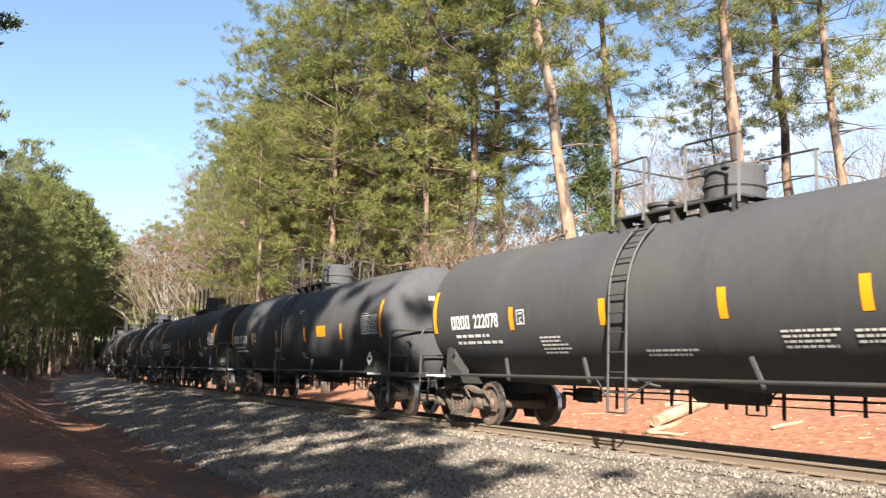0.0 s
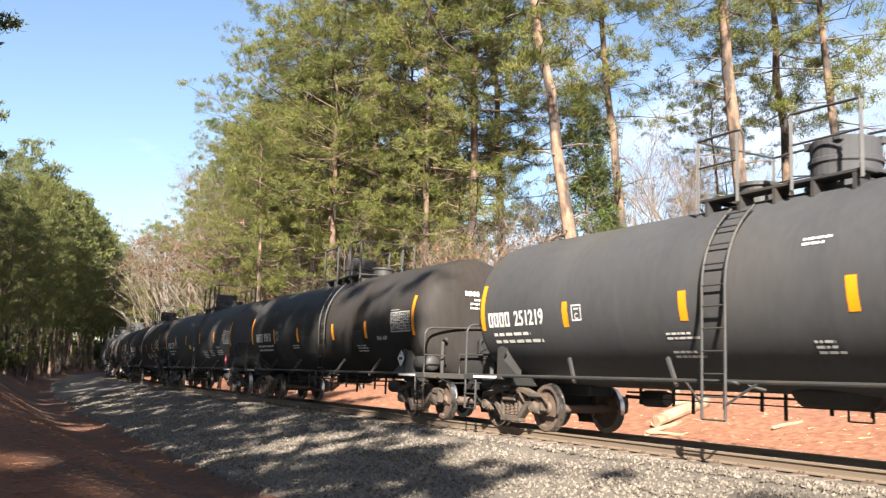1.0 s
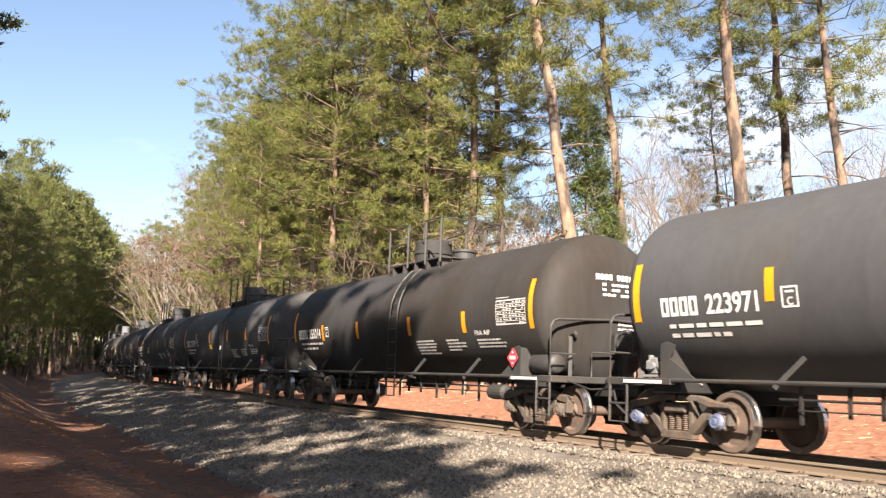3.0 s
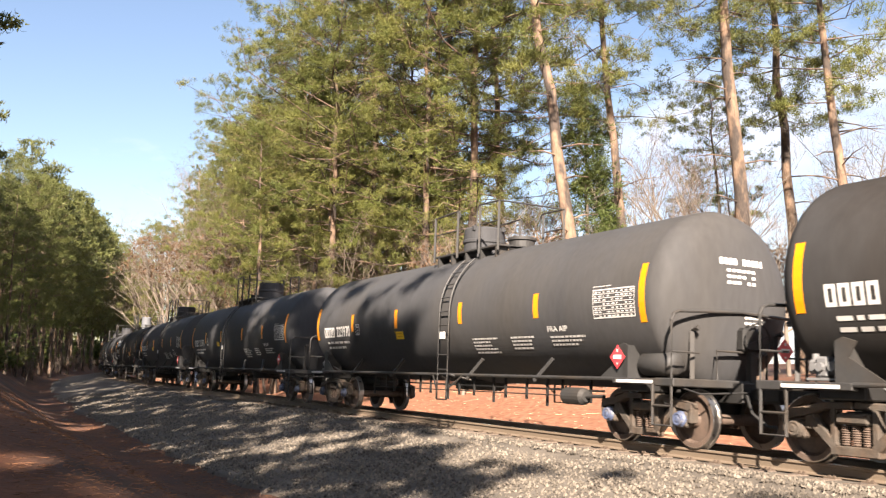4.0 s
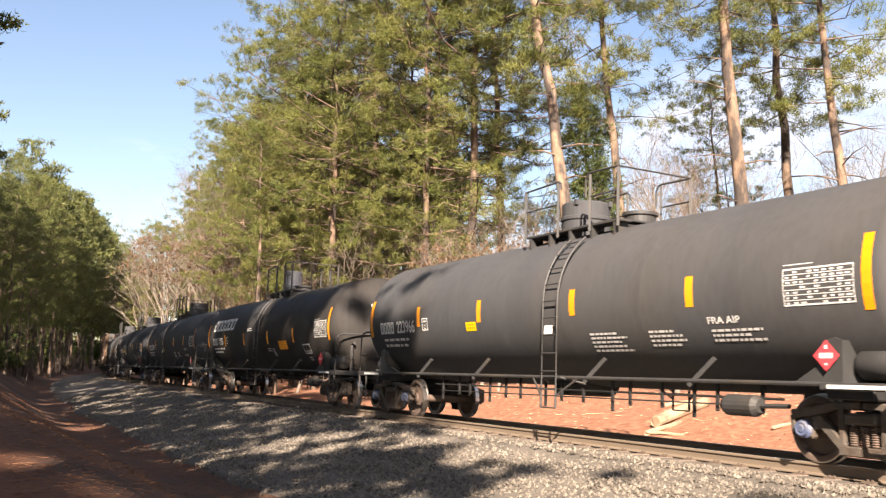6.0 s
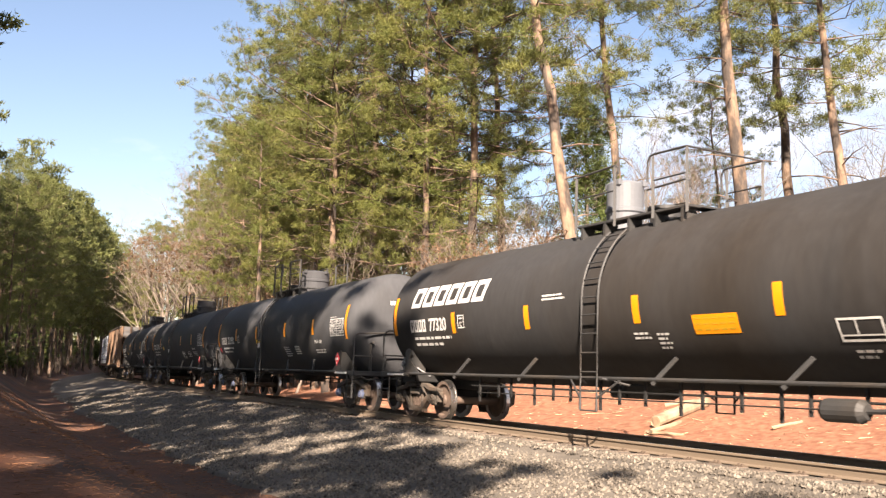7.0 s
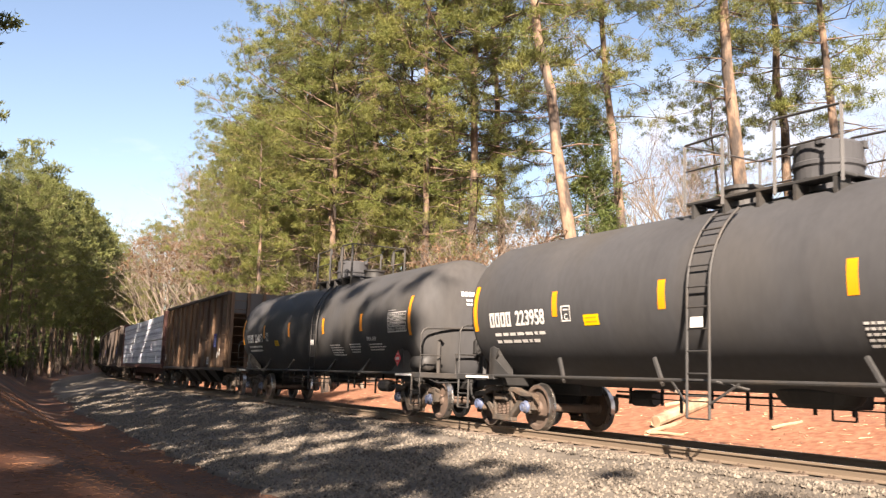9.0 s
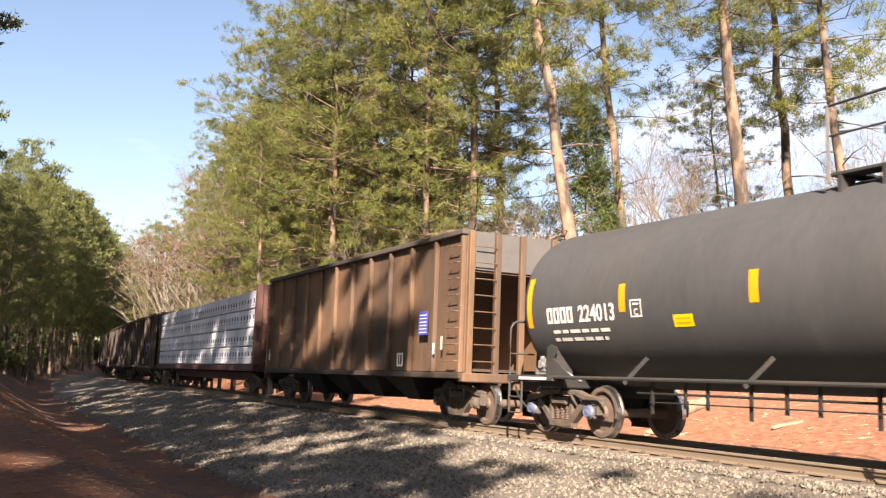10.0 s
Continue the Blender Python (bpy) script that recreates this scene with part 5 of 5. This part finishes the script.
def woods():
    far = Matrix.Translation((0, 0, -200))
    P = {
        "tall": [pine(11, 24, 0.40, 4.8, 44, 54, 19, M_NEEDLE, width=0.013, length=0.22, dead=12, thick=1.2), pine(12, 22, 0.42, 4.4, 42, 54, 19, M_NEEDLE, width=0.013, length=0.22, dead=12, thick=1.15), pine(13, 26, 0.44, 4.8, 44, 54, 19, M_NEEDLE2, width=0.013, length=0.22, dead=14, thick=1.25)],
        "left": [pine(71, 25, 0.24, 4.9, 56, 24, 9, M_NEEDLE3, length=0.36, width=0.026, fine=False), pine(72, 23, 0.32, 4.7, 50, 24, 9, M_NEEDLE3, length=0.36, width=0.026, fine=False)],
        "full": [pine(21, 24, 0.20, 5.9, 76, 54, 19, M_NEEDLE, width=0.0125, length=0.2, shape=0.85), pine(22, 21, 0.16, 5.8, 74, 54, 19, M_NEEDLE, width=0.0125, length=0.2, shape=0.9)],
        "back": [pine(31, 24, 0.30, 5.0, 54, 22, 9, M_NEEDLE2, length=0.32, width=0.026, fine=False), pine(32, 26, 0.36, 4.8, 50, 22, 9, M_NEEDLE, length=0.32, width=0.026, fine=False)],
        "shade": [pine(91, 23, 0.30, 4.9, 19, 22, 13, M_NEEDLE3, length=0.4, width=0.07, dead=14), pine(92, 24, 0.36, 4.7, 18, 22, 13, M_NEEDLE3, length=0.4, width=0.07, dead=14)],
        "far": [pine(81, 25, 0.26, 4.8, 36, 15, 6, M_NEEDLE3, length=0.6, width=0.07, fine=False, dead=2), pine(82, 24, 0.34, 4.7, 34, 15, 6, M_NEEDLE2, length=0.6, width=0.07, fine=False, dead=2)],
        "bare": [bare_tree(41, 13, 0.8), bare_tree(42, 16, 0.7), bare_tree(43, 10, 0.9, dry=4)],
        "brush": [bare_tree(51, 5.5, 1.0, 3, dry=5, name="bare_shrub"), bare_tree(52, 4.2, 1.1, 3, name="bare_shrub")],
        "bush": [thicket(65, M_CEDAR), thicket(66, M_NEEDLE3)],
        "cedar": [cedar(61, 9, 2.0, M_CEDAR), cedar(62, 6, 1.6, M_CEDAR)],
    }
    T = {"tall": ("tall pine tree with a bare reddish trunk", "tree", "pines beside the track"),
         "full": ("bushy pine tree with sunlit yellow-green needles", "tree", "pines beside the track"),
         "back": ("pine tree in the woods behind", "tree", "pines in the woods"),
         "left": ("pine tree in the shaded woods, needles toned darker for shade", "tree", "pines in the woods"),
         "shade": ("pine tree on the near bank, added to shade the line", "tree", "pines beside the viewer"),
         "far": ("pine tree in the distant woods", "tree", "pines in the woods"),
         "bare": ("leafless grey-brown broadleaf tree in winter", "tree", "leafless trees"),
         "brush": ("leafless brown undergrowth shrub", "shrub", "leafless shrubs"),
         "bush": ("dark evergreen bush added to darken the gaps among the trunks", "bush", "undergrowth bushes"),
         "cedar": ("dense dark green cedar tree", "tree", "cedars")}
    for k, protos in P.items():
        for p in protos:
            tagged(p, *T[k])
    rnd = random.Random(77)
    wood = []

    def put(kind, i, s=None, l=None, xy=None, size=1.0, turn=None, tilt=None):
        p = P[kind][i % len(P[kind])]
        turn = rnd.uniform(0, 6.28) if turn is None else turn
        if kind == "far":
            # too many to count: these become one wood
            m = Matrix.Translation(on_line(s, l, lie(l, s))) @ Matrix.Rotation(turn, 4, "Z") @ Matrix.Scale(size, 4)
            wood.append((p, m))
            return None
        ob = plant_xy(p, xy[0], xy[1], turn, size, tilt) if xy else plant(p, s, l, turn, size)
        return ob

    # trees that stand out on the far side: bearing from the viewer's line, distance
    for kind, i, ang, dist, size, lean in NEAR_TREES:
        a = radians(ang)
        way = Vector((-math.cos(a), math.sin(a), 0))
        put(kind, i, xy=(EYE[0] + dist * way.x, EYE[1] + dist * way.y), size=size, tilt=Matrix.Rotation(radians(-lean), 4, way))
    # the woods behind them
    for k in range(150):
        s, l = rnd.uniform(5, 190), 15 + 34 * rnd.random() ** 1.3
        p = on_line(s, l, 0)
        bear = math.degrees(math.atan2(p.y - EYE[1], EYE[0] - p.x))
        if s < 34 and l < 22:
            continue
        if bear > 31.5:
            if k % 2:
                continue
            put(("bare", "brush", "bare")[k % 3], rnd.randrange(3), s, l, size=rnd.uniform(0.5, 0.8))
            continue
        kind = rnd.choices(("back" if s < 60 and l < 28 else "far", "bare", "brush"), (6, 3, 2))[0]
        put(kind, rnd.randrange(3), s, l, size=rnd.uniform(0.75, 1.1))
    for k in range(66):
        s = 26 + 4.0 * k
        put("brush" if k % 3 else "bare", k, s + rnd.uniform(-1, 1), rnd.uniform(12.5, 16), size=rnd.uniform(0.7, 1.1))
        if s > 46:
            put("back" if s < 90 else "far", k if s < 90 else 1, s + rnd.uniform(-1.5, 1.5), rnd.uniform(13, 16.5), size=rnd.uniform(0.85, 1.08))
    # the near side, further along
    for k in range(84):
        s = 84 + 2.9 * k
        size = 0.7 if s < 100 else (0.92 if s < 120 else (1.1 if s < 190 else 1.32))
        put("left" if s < 125 else "far", k if s < 125 else 0, s, rnd.uniform(-11, -7.2), size=size * rnd.uniform(0.8, 1.05))
        if k % 3 == 1:
            put("far", 0, s + 2, rnd.uniform(-26, -12), size=size * rnd.uniform(0.85, 1.0))
        if k % 2:
            put("brush", k, s + 1, rnd.uniform(-10, -7.5), size=rnd.uniform(0.6, 1.1))
    for k in range(30):
        put("cedar", k, 64 + 6.0 * k, rnd.uniform(-26, -9.5) - (3 if k < 8 else 0), size=rnd.uniform(0.7, 1.2))
    # bushes added to stand for the darkness between the trunks
    for k in range(70):
        put("bush", k, 80 + 3.0 * k + rnd.uniform(-2, 2), -11 - 16 * rnd.random(), size=rnd.uniform(0.8, 1.7))
    for k in range(36):
        put("bush", k, 34 + 6.0 * k + rnd.uniform(-2, 2), 17 + 14 * rnd.random(), size=rnd.uniform(0.8, 1.4))
    # deep woods beyond, with bushes that close the bright gaps
    for k in range(44):
        put("far", k, rnd.uniform(150, 360), rnd.uniform(-62, -16), size=rnd.uniform(0.8, 1.05))
        put("bush", k, rnd.uniform(150, 330), rnd.uniform(-50, -12), size=rnd.uniform(1.2, 2.2))
    for k in range(60):
        put("far", k, rnd.uniform(330, 470), rnd.uniform(-135, -35), size=rnd.uniform(0.35, 0.65))
    # low young pines behind the near row, unseen, added to block the low sky
    for k in range(24):
        l = rnd.uniform(-34, -20)
        put("far", k, 26 + 4.6 * k + 1.6 * l + rnd.uniform(-2, 2), l, size=-l * 0.6 / 25)
    # more pines out of view, added to shade the near bank and ditch
    for k in range(22):
        l = rnd.uniform(-25.5, -18.5)
        put("shade", k, 24.5 + 2.6 * k + 1.6 * l, l, size=-l * 0.72 / 23.5)
    for k in range(3):
        l = rnd.uniform(-26, -21)
        put("shade", k, 28 + 6.5 * k + 1.6 * l, l, size=-l * 0.8 / 23.5)
    for k in range(60):
        put("bush", k, rnd.uniform(200, 420), rnd.uniform(-75, -9), size=rnd.uniform(1.8, 3.0))
    for k in range(20):
        put("left", k, 78 + 5.2 * k + rnd.uniform(-2, 2), rnd.uniform(-17, -10.5), size=rnd.uniform(0.34, 0.48))
        put("bush", k, 84 + 6 * k, rnd.uniform(-15, -10), size=rnd.uniform(1.2, 1.8))
    for k in range(30):
        put("bush", k, 66 + 3.2 * k + rnd.uniform(-1, 1), rnd.uniform(-12.5, -9.6), size=rnd.uniform(0.6, 1.0))
    # a row out of view, added to shade the track further along
    for k in range(12):
        put("shade", k, 52 + 4.2 * k, -14 - 2.4 * rnd.random(), size=rnd.uniform(0.85, 1.0))
    for k in range(16):
        s = 52 + 2.4 * k
        put(("left", "left", "bare", "left")[k % 4], k, s, rnd.uniform(-20, -11.5), size=rnd.uniform(0.5, 0.62))
    # unseen woods beside and behind the viewer, far side, added to block sky light
    for k in range(26):
        put(("far", "far", "bare")[k % 3], k, -62 + 2.5 * k, rnd.uniform(10, 24), size=rnd.uniform(0.8, 1.05))
    # the near side beside the viewer, mostly out of view, shading the line
    for kind, i, s, l, size in SIDE_TREES:
        put(kind, i, s, l, size=size * (1.1 if s > 8 else 1.0))
    # lower pines, out of view, added so that their shadows end on the ballast
    for k in range(5):
        l = -16 - 1.1 * k
        put("shade", k, 18.9 + 1.15 * k + 1.6 * l, l, size=-l * 0.85 / 23.5)
    put("shade", 0, -19.0, -20, size=0.77)
    VV, FF, MI, n0 = [], [], [], 0
    for p, m in wood:
        for o in p.children:
            me = o.data
            co = np.empty(len(me.vertices) * 3)
            me.vertices.foreach_get("co", co)
            a = np.array(m)
            VV.append(co.reshape(-1, 3) @ a[:3, :3].T + a[:3, 3])
            me.calc_loop_triangles()
            tr = np.empty(len(me.loop_triangles) * 3, dtype=np.int64)
            me.loop_triangles.foreach_get("vertices", tr)
            FF.append(tr.reshape(-1, 3) + n0)
            MI.append(np.full(len(tr) // 3, 0 if o.name.startswith("trunk") else (1 if o.data.materials[0] is M_NEEDLE3 else 2)))
            n0 += len(me.vertices)
    me = bpy.data.meshes.new("distant_woods")
    me.from_pydata(np.concatenate(VV).tolist(), [], np.concatenate(FF).tolist())
    for mt in (M_BARK, M_NEEDLE3, M_NEEDLE2):
        me.materials.append(mt)
    me.polygons.foreach_set("material_index", np.concatenate(MI).astype(np.int32))
    tagged(new("distant_woods", me), "dense pine woods far along the railway line, with unseen trees blocking sky light", "woods", kind="stuff")
    for protos in P.values():
        for p in protos:
            for o in list(p.children_recursive):
                bpy.data.objects.remove(o)
            bpy.data.objects.remove(p)


# kind, variant, bearing, distance, size, lean
NEAR_TREES = [
    ("tall", 0, 38.4, 40, 1.31, 8), ("tall", 1, 41.1, 47, 1.31, 4), ("tall", 2, 48.0, 41, 1.27, 2.5), ("tall", 0, 50.7, 51, 1.31, 3), ("tall", 1, 53.8, 46, 1.31, 3.5),
    ("tall", 2, 33.2, 53, 1.08, 2), ("bare", 0, 45.0, 50, 0.7, 0), ("bare", 1, 44.6, 43, 0.72, -10), ("bare", 0, 46.9, 45, 0.95, 4), ("bare", 0, 49.9, 48, 0.9, -6), ("bare", 0, 55.4, 46, 0.9, -5), ("bare", 2, 51.6, 55, 0.89, 0), ("bare", 1, 55.0, 50, 0.84, 0),
    ("bare", 0, 46.2, 55, 0.79, 8), ("bare", 2, 48.6, 52, 0.89, 0), ("tall", 1, 46.6, 53, 0.74, 3), ("bare", 1, 41.5, 52, 0.70, 0), ("bare", 2, 53.6, 53, 0.86, 0),
    ("cedar", 0, 38.2, 47, 1.6, 0), ("cedar", 0, 39.2, 49, 1.25, 0), ("cedar", 1, 39.6, 46, 1.3, 0), ("cedar", 1, 37.4, 48, 1.0, 0),
    ("full", 0, 31.0, 50, 1.41, 0), ("full", 1, 28.2, 55, 1.55, 0), ("full", 0, 25.0, 55, 1.32, 0), ("full", 1, 22.2, 52, 1.15, 0), ("full", 0, 20.2, 60, 1.02, 0),
    ("full", 0, 28.0, 50, 1.10, 0), ("full", 1, 18.0, 72, 1.02, 0), ("full", 0, 16.0, 84, 0.95, 0),
    ("tall", 1, 22.5, 55, 0.83, 2), ("tall", 2, 21.5, 57, 0.76, 2), ("tall", 0, 18.0, 50, 0.60, 1),
    ("bare", 0, 31.8, 44, 0.74, 0), ("bare", 1, 29.6, 44, 0.50, 0), ("bare", 2, 34.0, 44, 0.89, 0), ("bare", 2, 26.8, 47, 0.65, 0), ("bare", 0, 24.5, 51, 0.76, 0),
    ("bare", 2, 30.6, 41, 0.84, 0), ("bare", 2, 32.8, 41, 0.72, 0), ("bare", 1, 35.4, 46, 0.60, 0), ("bare", 0, 20.4, 55, 0.72, 0), ("bare", 2, 18.6, 54, 0.80, 0), ("bare", 0, 16.6, 62, 0.80, 0), ("bare", 1, 15.4, 70, 0.66, 0),
    ("bare", 1, 12.6, 86, 0.94, 0), ("bare", 2, 13.4, 80, 1.56, 0), ("bare", 0, 14.2, 76, 1.15, 0), ("bare", 2, 15.0, 72, 1.48, 0), ("bare", 1, 15.8, 68, 0.94, 0),
    ("bare", 0, 12.9, 92, 1.5, 0), ("bare", 2, 13.8, 88, 1.75, 0), ("bare", 1, 14.6, 84, 1.35, 0), ("bare", 0, 11.9, 100, 1.3, 0), ("back", 0, 11.4, 118, 0.78, 0), ("full", 0, 14.4, 92, 0.82, 0), ("full", 1, 12.4, 108, 0.8, 0), ("full", 1, 16.6, 64, 0.85, 0), ("full", 0, 19.0, 57, 0.9, 0),
    ]
# kind, variant, place along the line, place across, size
SIDE_TREES = [
    ("shade", 0, -1.0, -14.5, 0.80), ("shade", 1, 2.5, -14, 0.74), ("shade", 0, 5.5, -15.5, 0.92), ("shade", 1, 8.5, -17, 1.04), ("shade", 0, 11, -15, 0.92), ("shade", 1, 14, -15, 0.81), ("shade", 0, 17, -15.5, 0.91),
    ("shade", 1, 21, -15, 0.86), ("shade", 0, 25, -14, 0.84), ("shade", 1, 28, -15.5, 0.86), ("shade", 0, 31, -15, 0.86), ("shade", 1, 34, -14.5, 0.86), ("shade", 0, 38, -15, 0.92), ("shade", 1, 42, -14, 0.81), ("shade", 0, 47, -14.5, 0.83),
    ("shade", 0, 3, -21, 1.26), ("shade", 1, 17, -20, 1.13), ("shade", 0, 29, -20, 1.07), ("shade", 1, 45, -18, 0.92),
    ("bare", 0, 2, -17, 0.90), ("bare", 1, 8, -14, 0.80), 
    ("shade", 1, 0.5, -18, 0.95), ("shade", 1, 19, -18, 1.02), ("shade", 0, 40, -17, 0.92), ("shade", 1, 51, -14, 0.76), ("shade", 0, 55, -15, 0.76),
    ("shade", 0, 6, -18.5, 0.8),
]
woods()

# ---------------------------------------------------------------- logs on the clay
def log(s, l, length, rad, turn, tip=0.0):
    bm = bmesh.new()
    rnd = random.Random(int(s * 10))
    tube(bm, [(-length / 2, 0, 0), (-length / 4, 0.01, 0.01), (length / 4, -0.01, 0), (length / 2, 0, 0)], [rad, rad * 0.97, rad * 0.93, rad * 0.9], 12)
    for v in bm.verts:
        v.co.x += rnd.uniform(-0.06, 0.06)
        v.co.z += rnd.uniform(-0.012, 0.012)
    o = part("cut_log", bm, M_LOG)
    p = on_line(s, l, lie(l, s) + rad * 0.8)
    o.matrix_basis = Matrix.Translation(p) @ Matrix.Rotation(radians(turn), 4, "Z") @ Matrix.Rotation(tip, 4, "Y")
    tagged(o, "pale cut log lying on red clay", "log", "logs on the clay")


for spec in ((19.9, 7.9, 2.6, 0.17, 103, -0.2), (19.3, 6.7, 1.5, 0.07, 100, -0.17), (18.6, 6.2, 0.9, 0.04, 20, 0.0), (16.2, 8.0, 0.9, 0.045, 80, -0.15), (21.5, 9.5, 1.2, 0.06, 60, -0.15)):
    log(*spec)

# ---------------------------------------------------------------- the train
SPEED = 20.324
CARS = []       # (car, place of its middle along the train, half spacing of its trucks, turned round)


def train():
    grey = tank_car(9.115, M_TANK, M_BLUE)
    dusty = tank_car(9.115, M_TANK, M_TRUCK)
    plain = tank_car(8.6, M_TANK_B, M_TRUCK)
    long_ = tank_car(9.4, M_TANK_B, M_TRUCK, dome="tall", lx=0.27)
    rnd = random.Random(3)
    WH = M_WHITE
    # label, prototype, middle, half length, number, flip, more
    rows = [
        (dusty, 11.1, 9.115, "222078", 1, {"placard": WH, "fra": False, "tape": (-4.3, -1.4, 1.4, 3.8), "xn": -6.75, "blocks": ((-3.43, 1.82, 0.95, 5), (-0.55, 1.55, 1.2, 2), (2.35, 1.78, 1.05, 4), (3.52, 1.76, 1.2, 3))}),
        (dusty, 29.25, 9.115, "251219", 1, {"placard": WH, "fra": False, "tape": (-4.64, -1.6, 1.42, 4.65), "xn": -7.3, "sign": (2.6, 2.09, 0.78, 0.33),
            "blocks": ((-2.1, 1.8, 0.75, 2), (-2.1, 1.52, 0.75, 2), (0.66, 1.63, 0.5, 3), (0.62, 3.0, 0.52, 2))}),
        (plain, 47.1, 8.8, "89810", 0, {"placard": WH, "tape": (-4.26, -1.73, 1.5, 4.0), "xn": -6.45, "blocks": ((-2.4, 1.88, 0.85, 2), (3.2, 1.8, 0.8, 3)), "dark": ((-4.15, 1.42, -2.55, 2.4), (-1.42, 1.6, -0.2, 2.15), (2.95, 1.75, 3.7, 2.2))}),
        (grey, 65.0, 9.115, "223971", 0, {"yellow": ((-1.14, 1.95),)}),
        (plain, 82.6, 8.6, "255014", 0, {"xn": -6.6, "tape": (-4.45, -1.75, 1.55, 4.3)}),
        (grey, 100.2, 9.115, "223970", 0, {"yellow": ((-1.98, 1.9),)}),
        (grey, 118.5, 9.115, "223973", 1, {"yellow": ((-2.5, 2.0),)}),
        (grey, 136.7, 9.115, "223966", 0, {"yellow": ((-2.5, 2.0),)}),
        (long_, 155.25, 9.4, "77320", 0, {"brand": True, "fra": False, "tape": (-4.82, -1.88, 1.36, 4.32), "sign": (2.62, 1.76, 0.92, 0.29), "chart": (5.17, 1.6, 5.84, 1.9), 
            "blocks": ((1.2, 1.82, 0.4, 2), (1.75, 1.8, 0.3, 4), (-1.33, 2.6, 0.75, 2), (5.3, 1.5, 0.4, 2)), "xn": -6.95}),
        (grey, 173.9, 9.115, "223992", 1, {"red": True, "yellow": ((-1.75, 1.95),), "blocks": ((1.45, 1.84, 0.75, 5), (2.6, 1.84, 0.7, 4), (4.6, 1.72, 1.1, 2))}),
        (grey, 192.15, 9.115, "223958", 1, {"yellow": ((-3.8, 1.98),)}),
        (grey, 210.4, 9.115, "224013", 0, {"yellow": ((-3.6, 1.88),)}),
    ]
    for proto, S, L2, num, flip, extra in rows:
        car = copy_thing(proto, Matrix.Identity(4))
        black = proto not in (grey, dusty)
        tagged(car, ("black" if black else "dark grey") + " railway tank car with white stencils, rolling on the track", "tank car", "tank cars of the train")
        spec = dict(num=num, L2=9.115 if proto in (grey, dusty) else (8.6 if proto is plain else 9.4), flip=flip, **extra)
        decals(car, spec, 1 if flip else -1, rnd)
        if extra.get("brand"):
            for k in range(6):
                bm = bmesh.new()
                a = -6.95 + 0.58 * k
                # six alike hollow blocks stand for the large sign
                patch_on_tank(bm, a, 2.62, a + 0.13, 3.1, -1, 0.0065, 4, 0.25)
                patch_on_tank(bm, a + 0.13 + 0.0925, 2.99, a + 0.38 + 0.0925, 3.1, -1, 0.0065, 2, 0.25)
                patch_on_tank(bm, a + 0.13, 2.62, a + 0.38, 2.72, -1, 0.0065, 2, 0.25)
                patch_on_tank(bm, a + 0.38, 2.62, a + 0.5, 3.1, -1, 0.0065, 4, 0.25)
                part("sign_block", bm, M_WHITE, car, "large white slanted hollow block")
        CARS.append((car, S, spec["L2"] - 2.068, flip))
    hop = hopper_car(8.0, M_HOP)
    tagged(hop, "rust-brown open-top hopper car with ribbed sides on the track", "hopper car", "hopper cars of the train")
    CARS.append((hop, 227.55, 6.05, 0))
    lum = lumber_car(12.05)
    tagged(lum, "flat car loaded with white-wrapped timber packs", "lumber car")
    CARS.append((lum, 247.6, 9.45, 0))
    dark = hopper_car(8.0, M_HOP_D)
    tagged(dark, "dark brown open-top hopper car with ribbed sides, darkened for shade", "hopper car", "hopper cars of the train")
    CARS.append((dark, 267.65, 6.05, 0))
    for k in range(1, 7):
        c = copy_thing(dark, Matrix.Identity(4))
        CARS.append((c, 267.65 + 16.0 * k, 6.05, 0))
    for p in (grey, dusty, plain, long_):
        for o in list(p.children_recursive):
            bpy.data.objects.remove(o)
        bpy.data.objects.remove(p)


train()


def car_pose(S, half, flip, t):
    s = S - SPEED * t
    a, b = on_track(s + half, MID, 0), on_track(s - half, MID, 0)
    d = (b - a).normalized()
    rz = math.atan2(d.y, d.x)
    return Matrix.Translation((a + b) / 2) @ Matrix.Rotation(rz, 4, "Z") @ Matrix.Rotation(-CANT, 4, "X") @ Matrix.Rotation(math.pi * flip, 4, "Z")


def motions():
    for car, S, half, flip in CARS:
        walk(car, [(0.1 * k, car_pose(S, half, flip, 0.1 * k)) for k in range(101)])
        sign = -1 if flip else 1
        for tr in car.children:
            if not tr.name.startswith("truck"):
                continue
            for w in tr.children:
                if w.name.startswith("wheelset"):
                    x = w.matrix_basis.translation.x
                    ph = S * 1.7 + x
                    walk(w, [(k / 30, pose(x, 0, 0.457) @ Matrix.Rotation(sign * (ph + SPEED / 0.457 * k / 30), 4, "Y")) for k in range(301)])


motions()
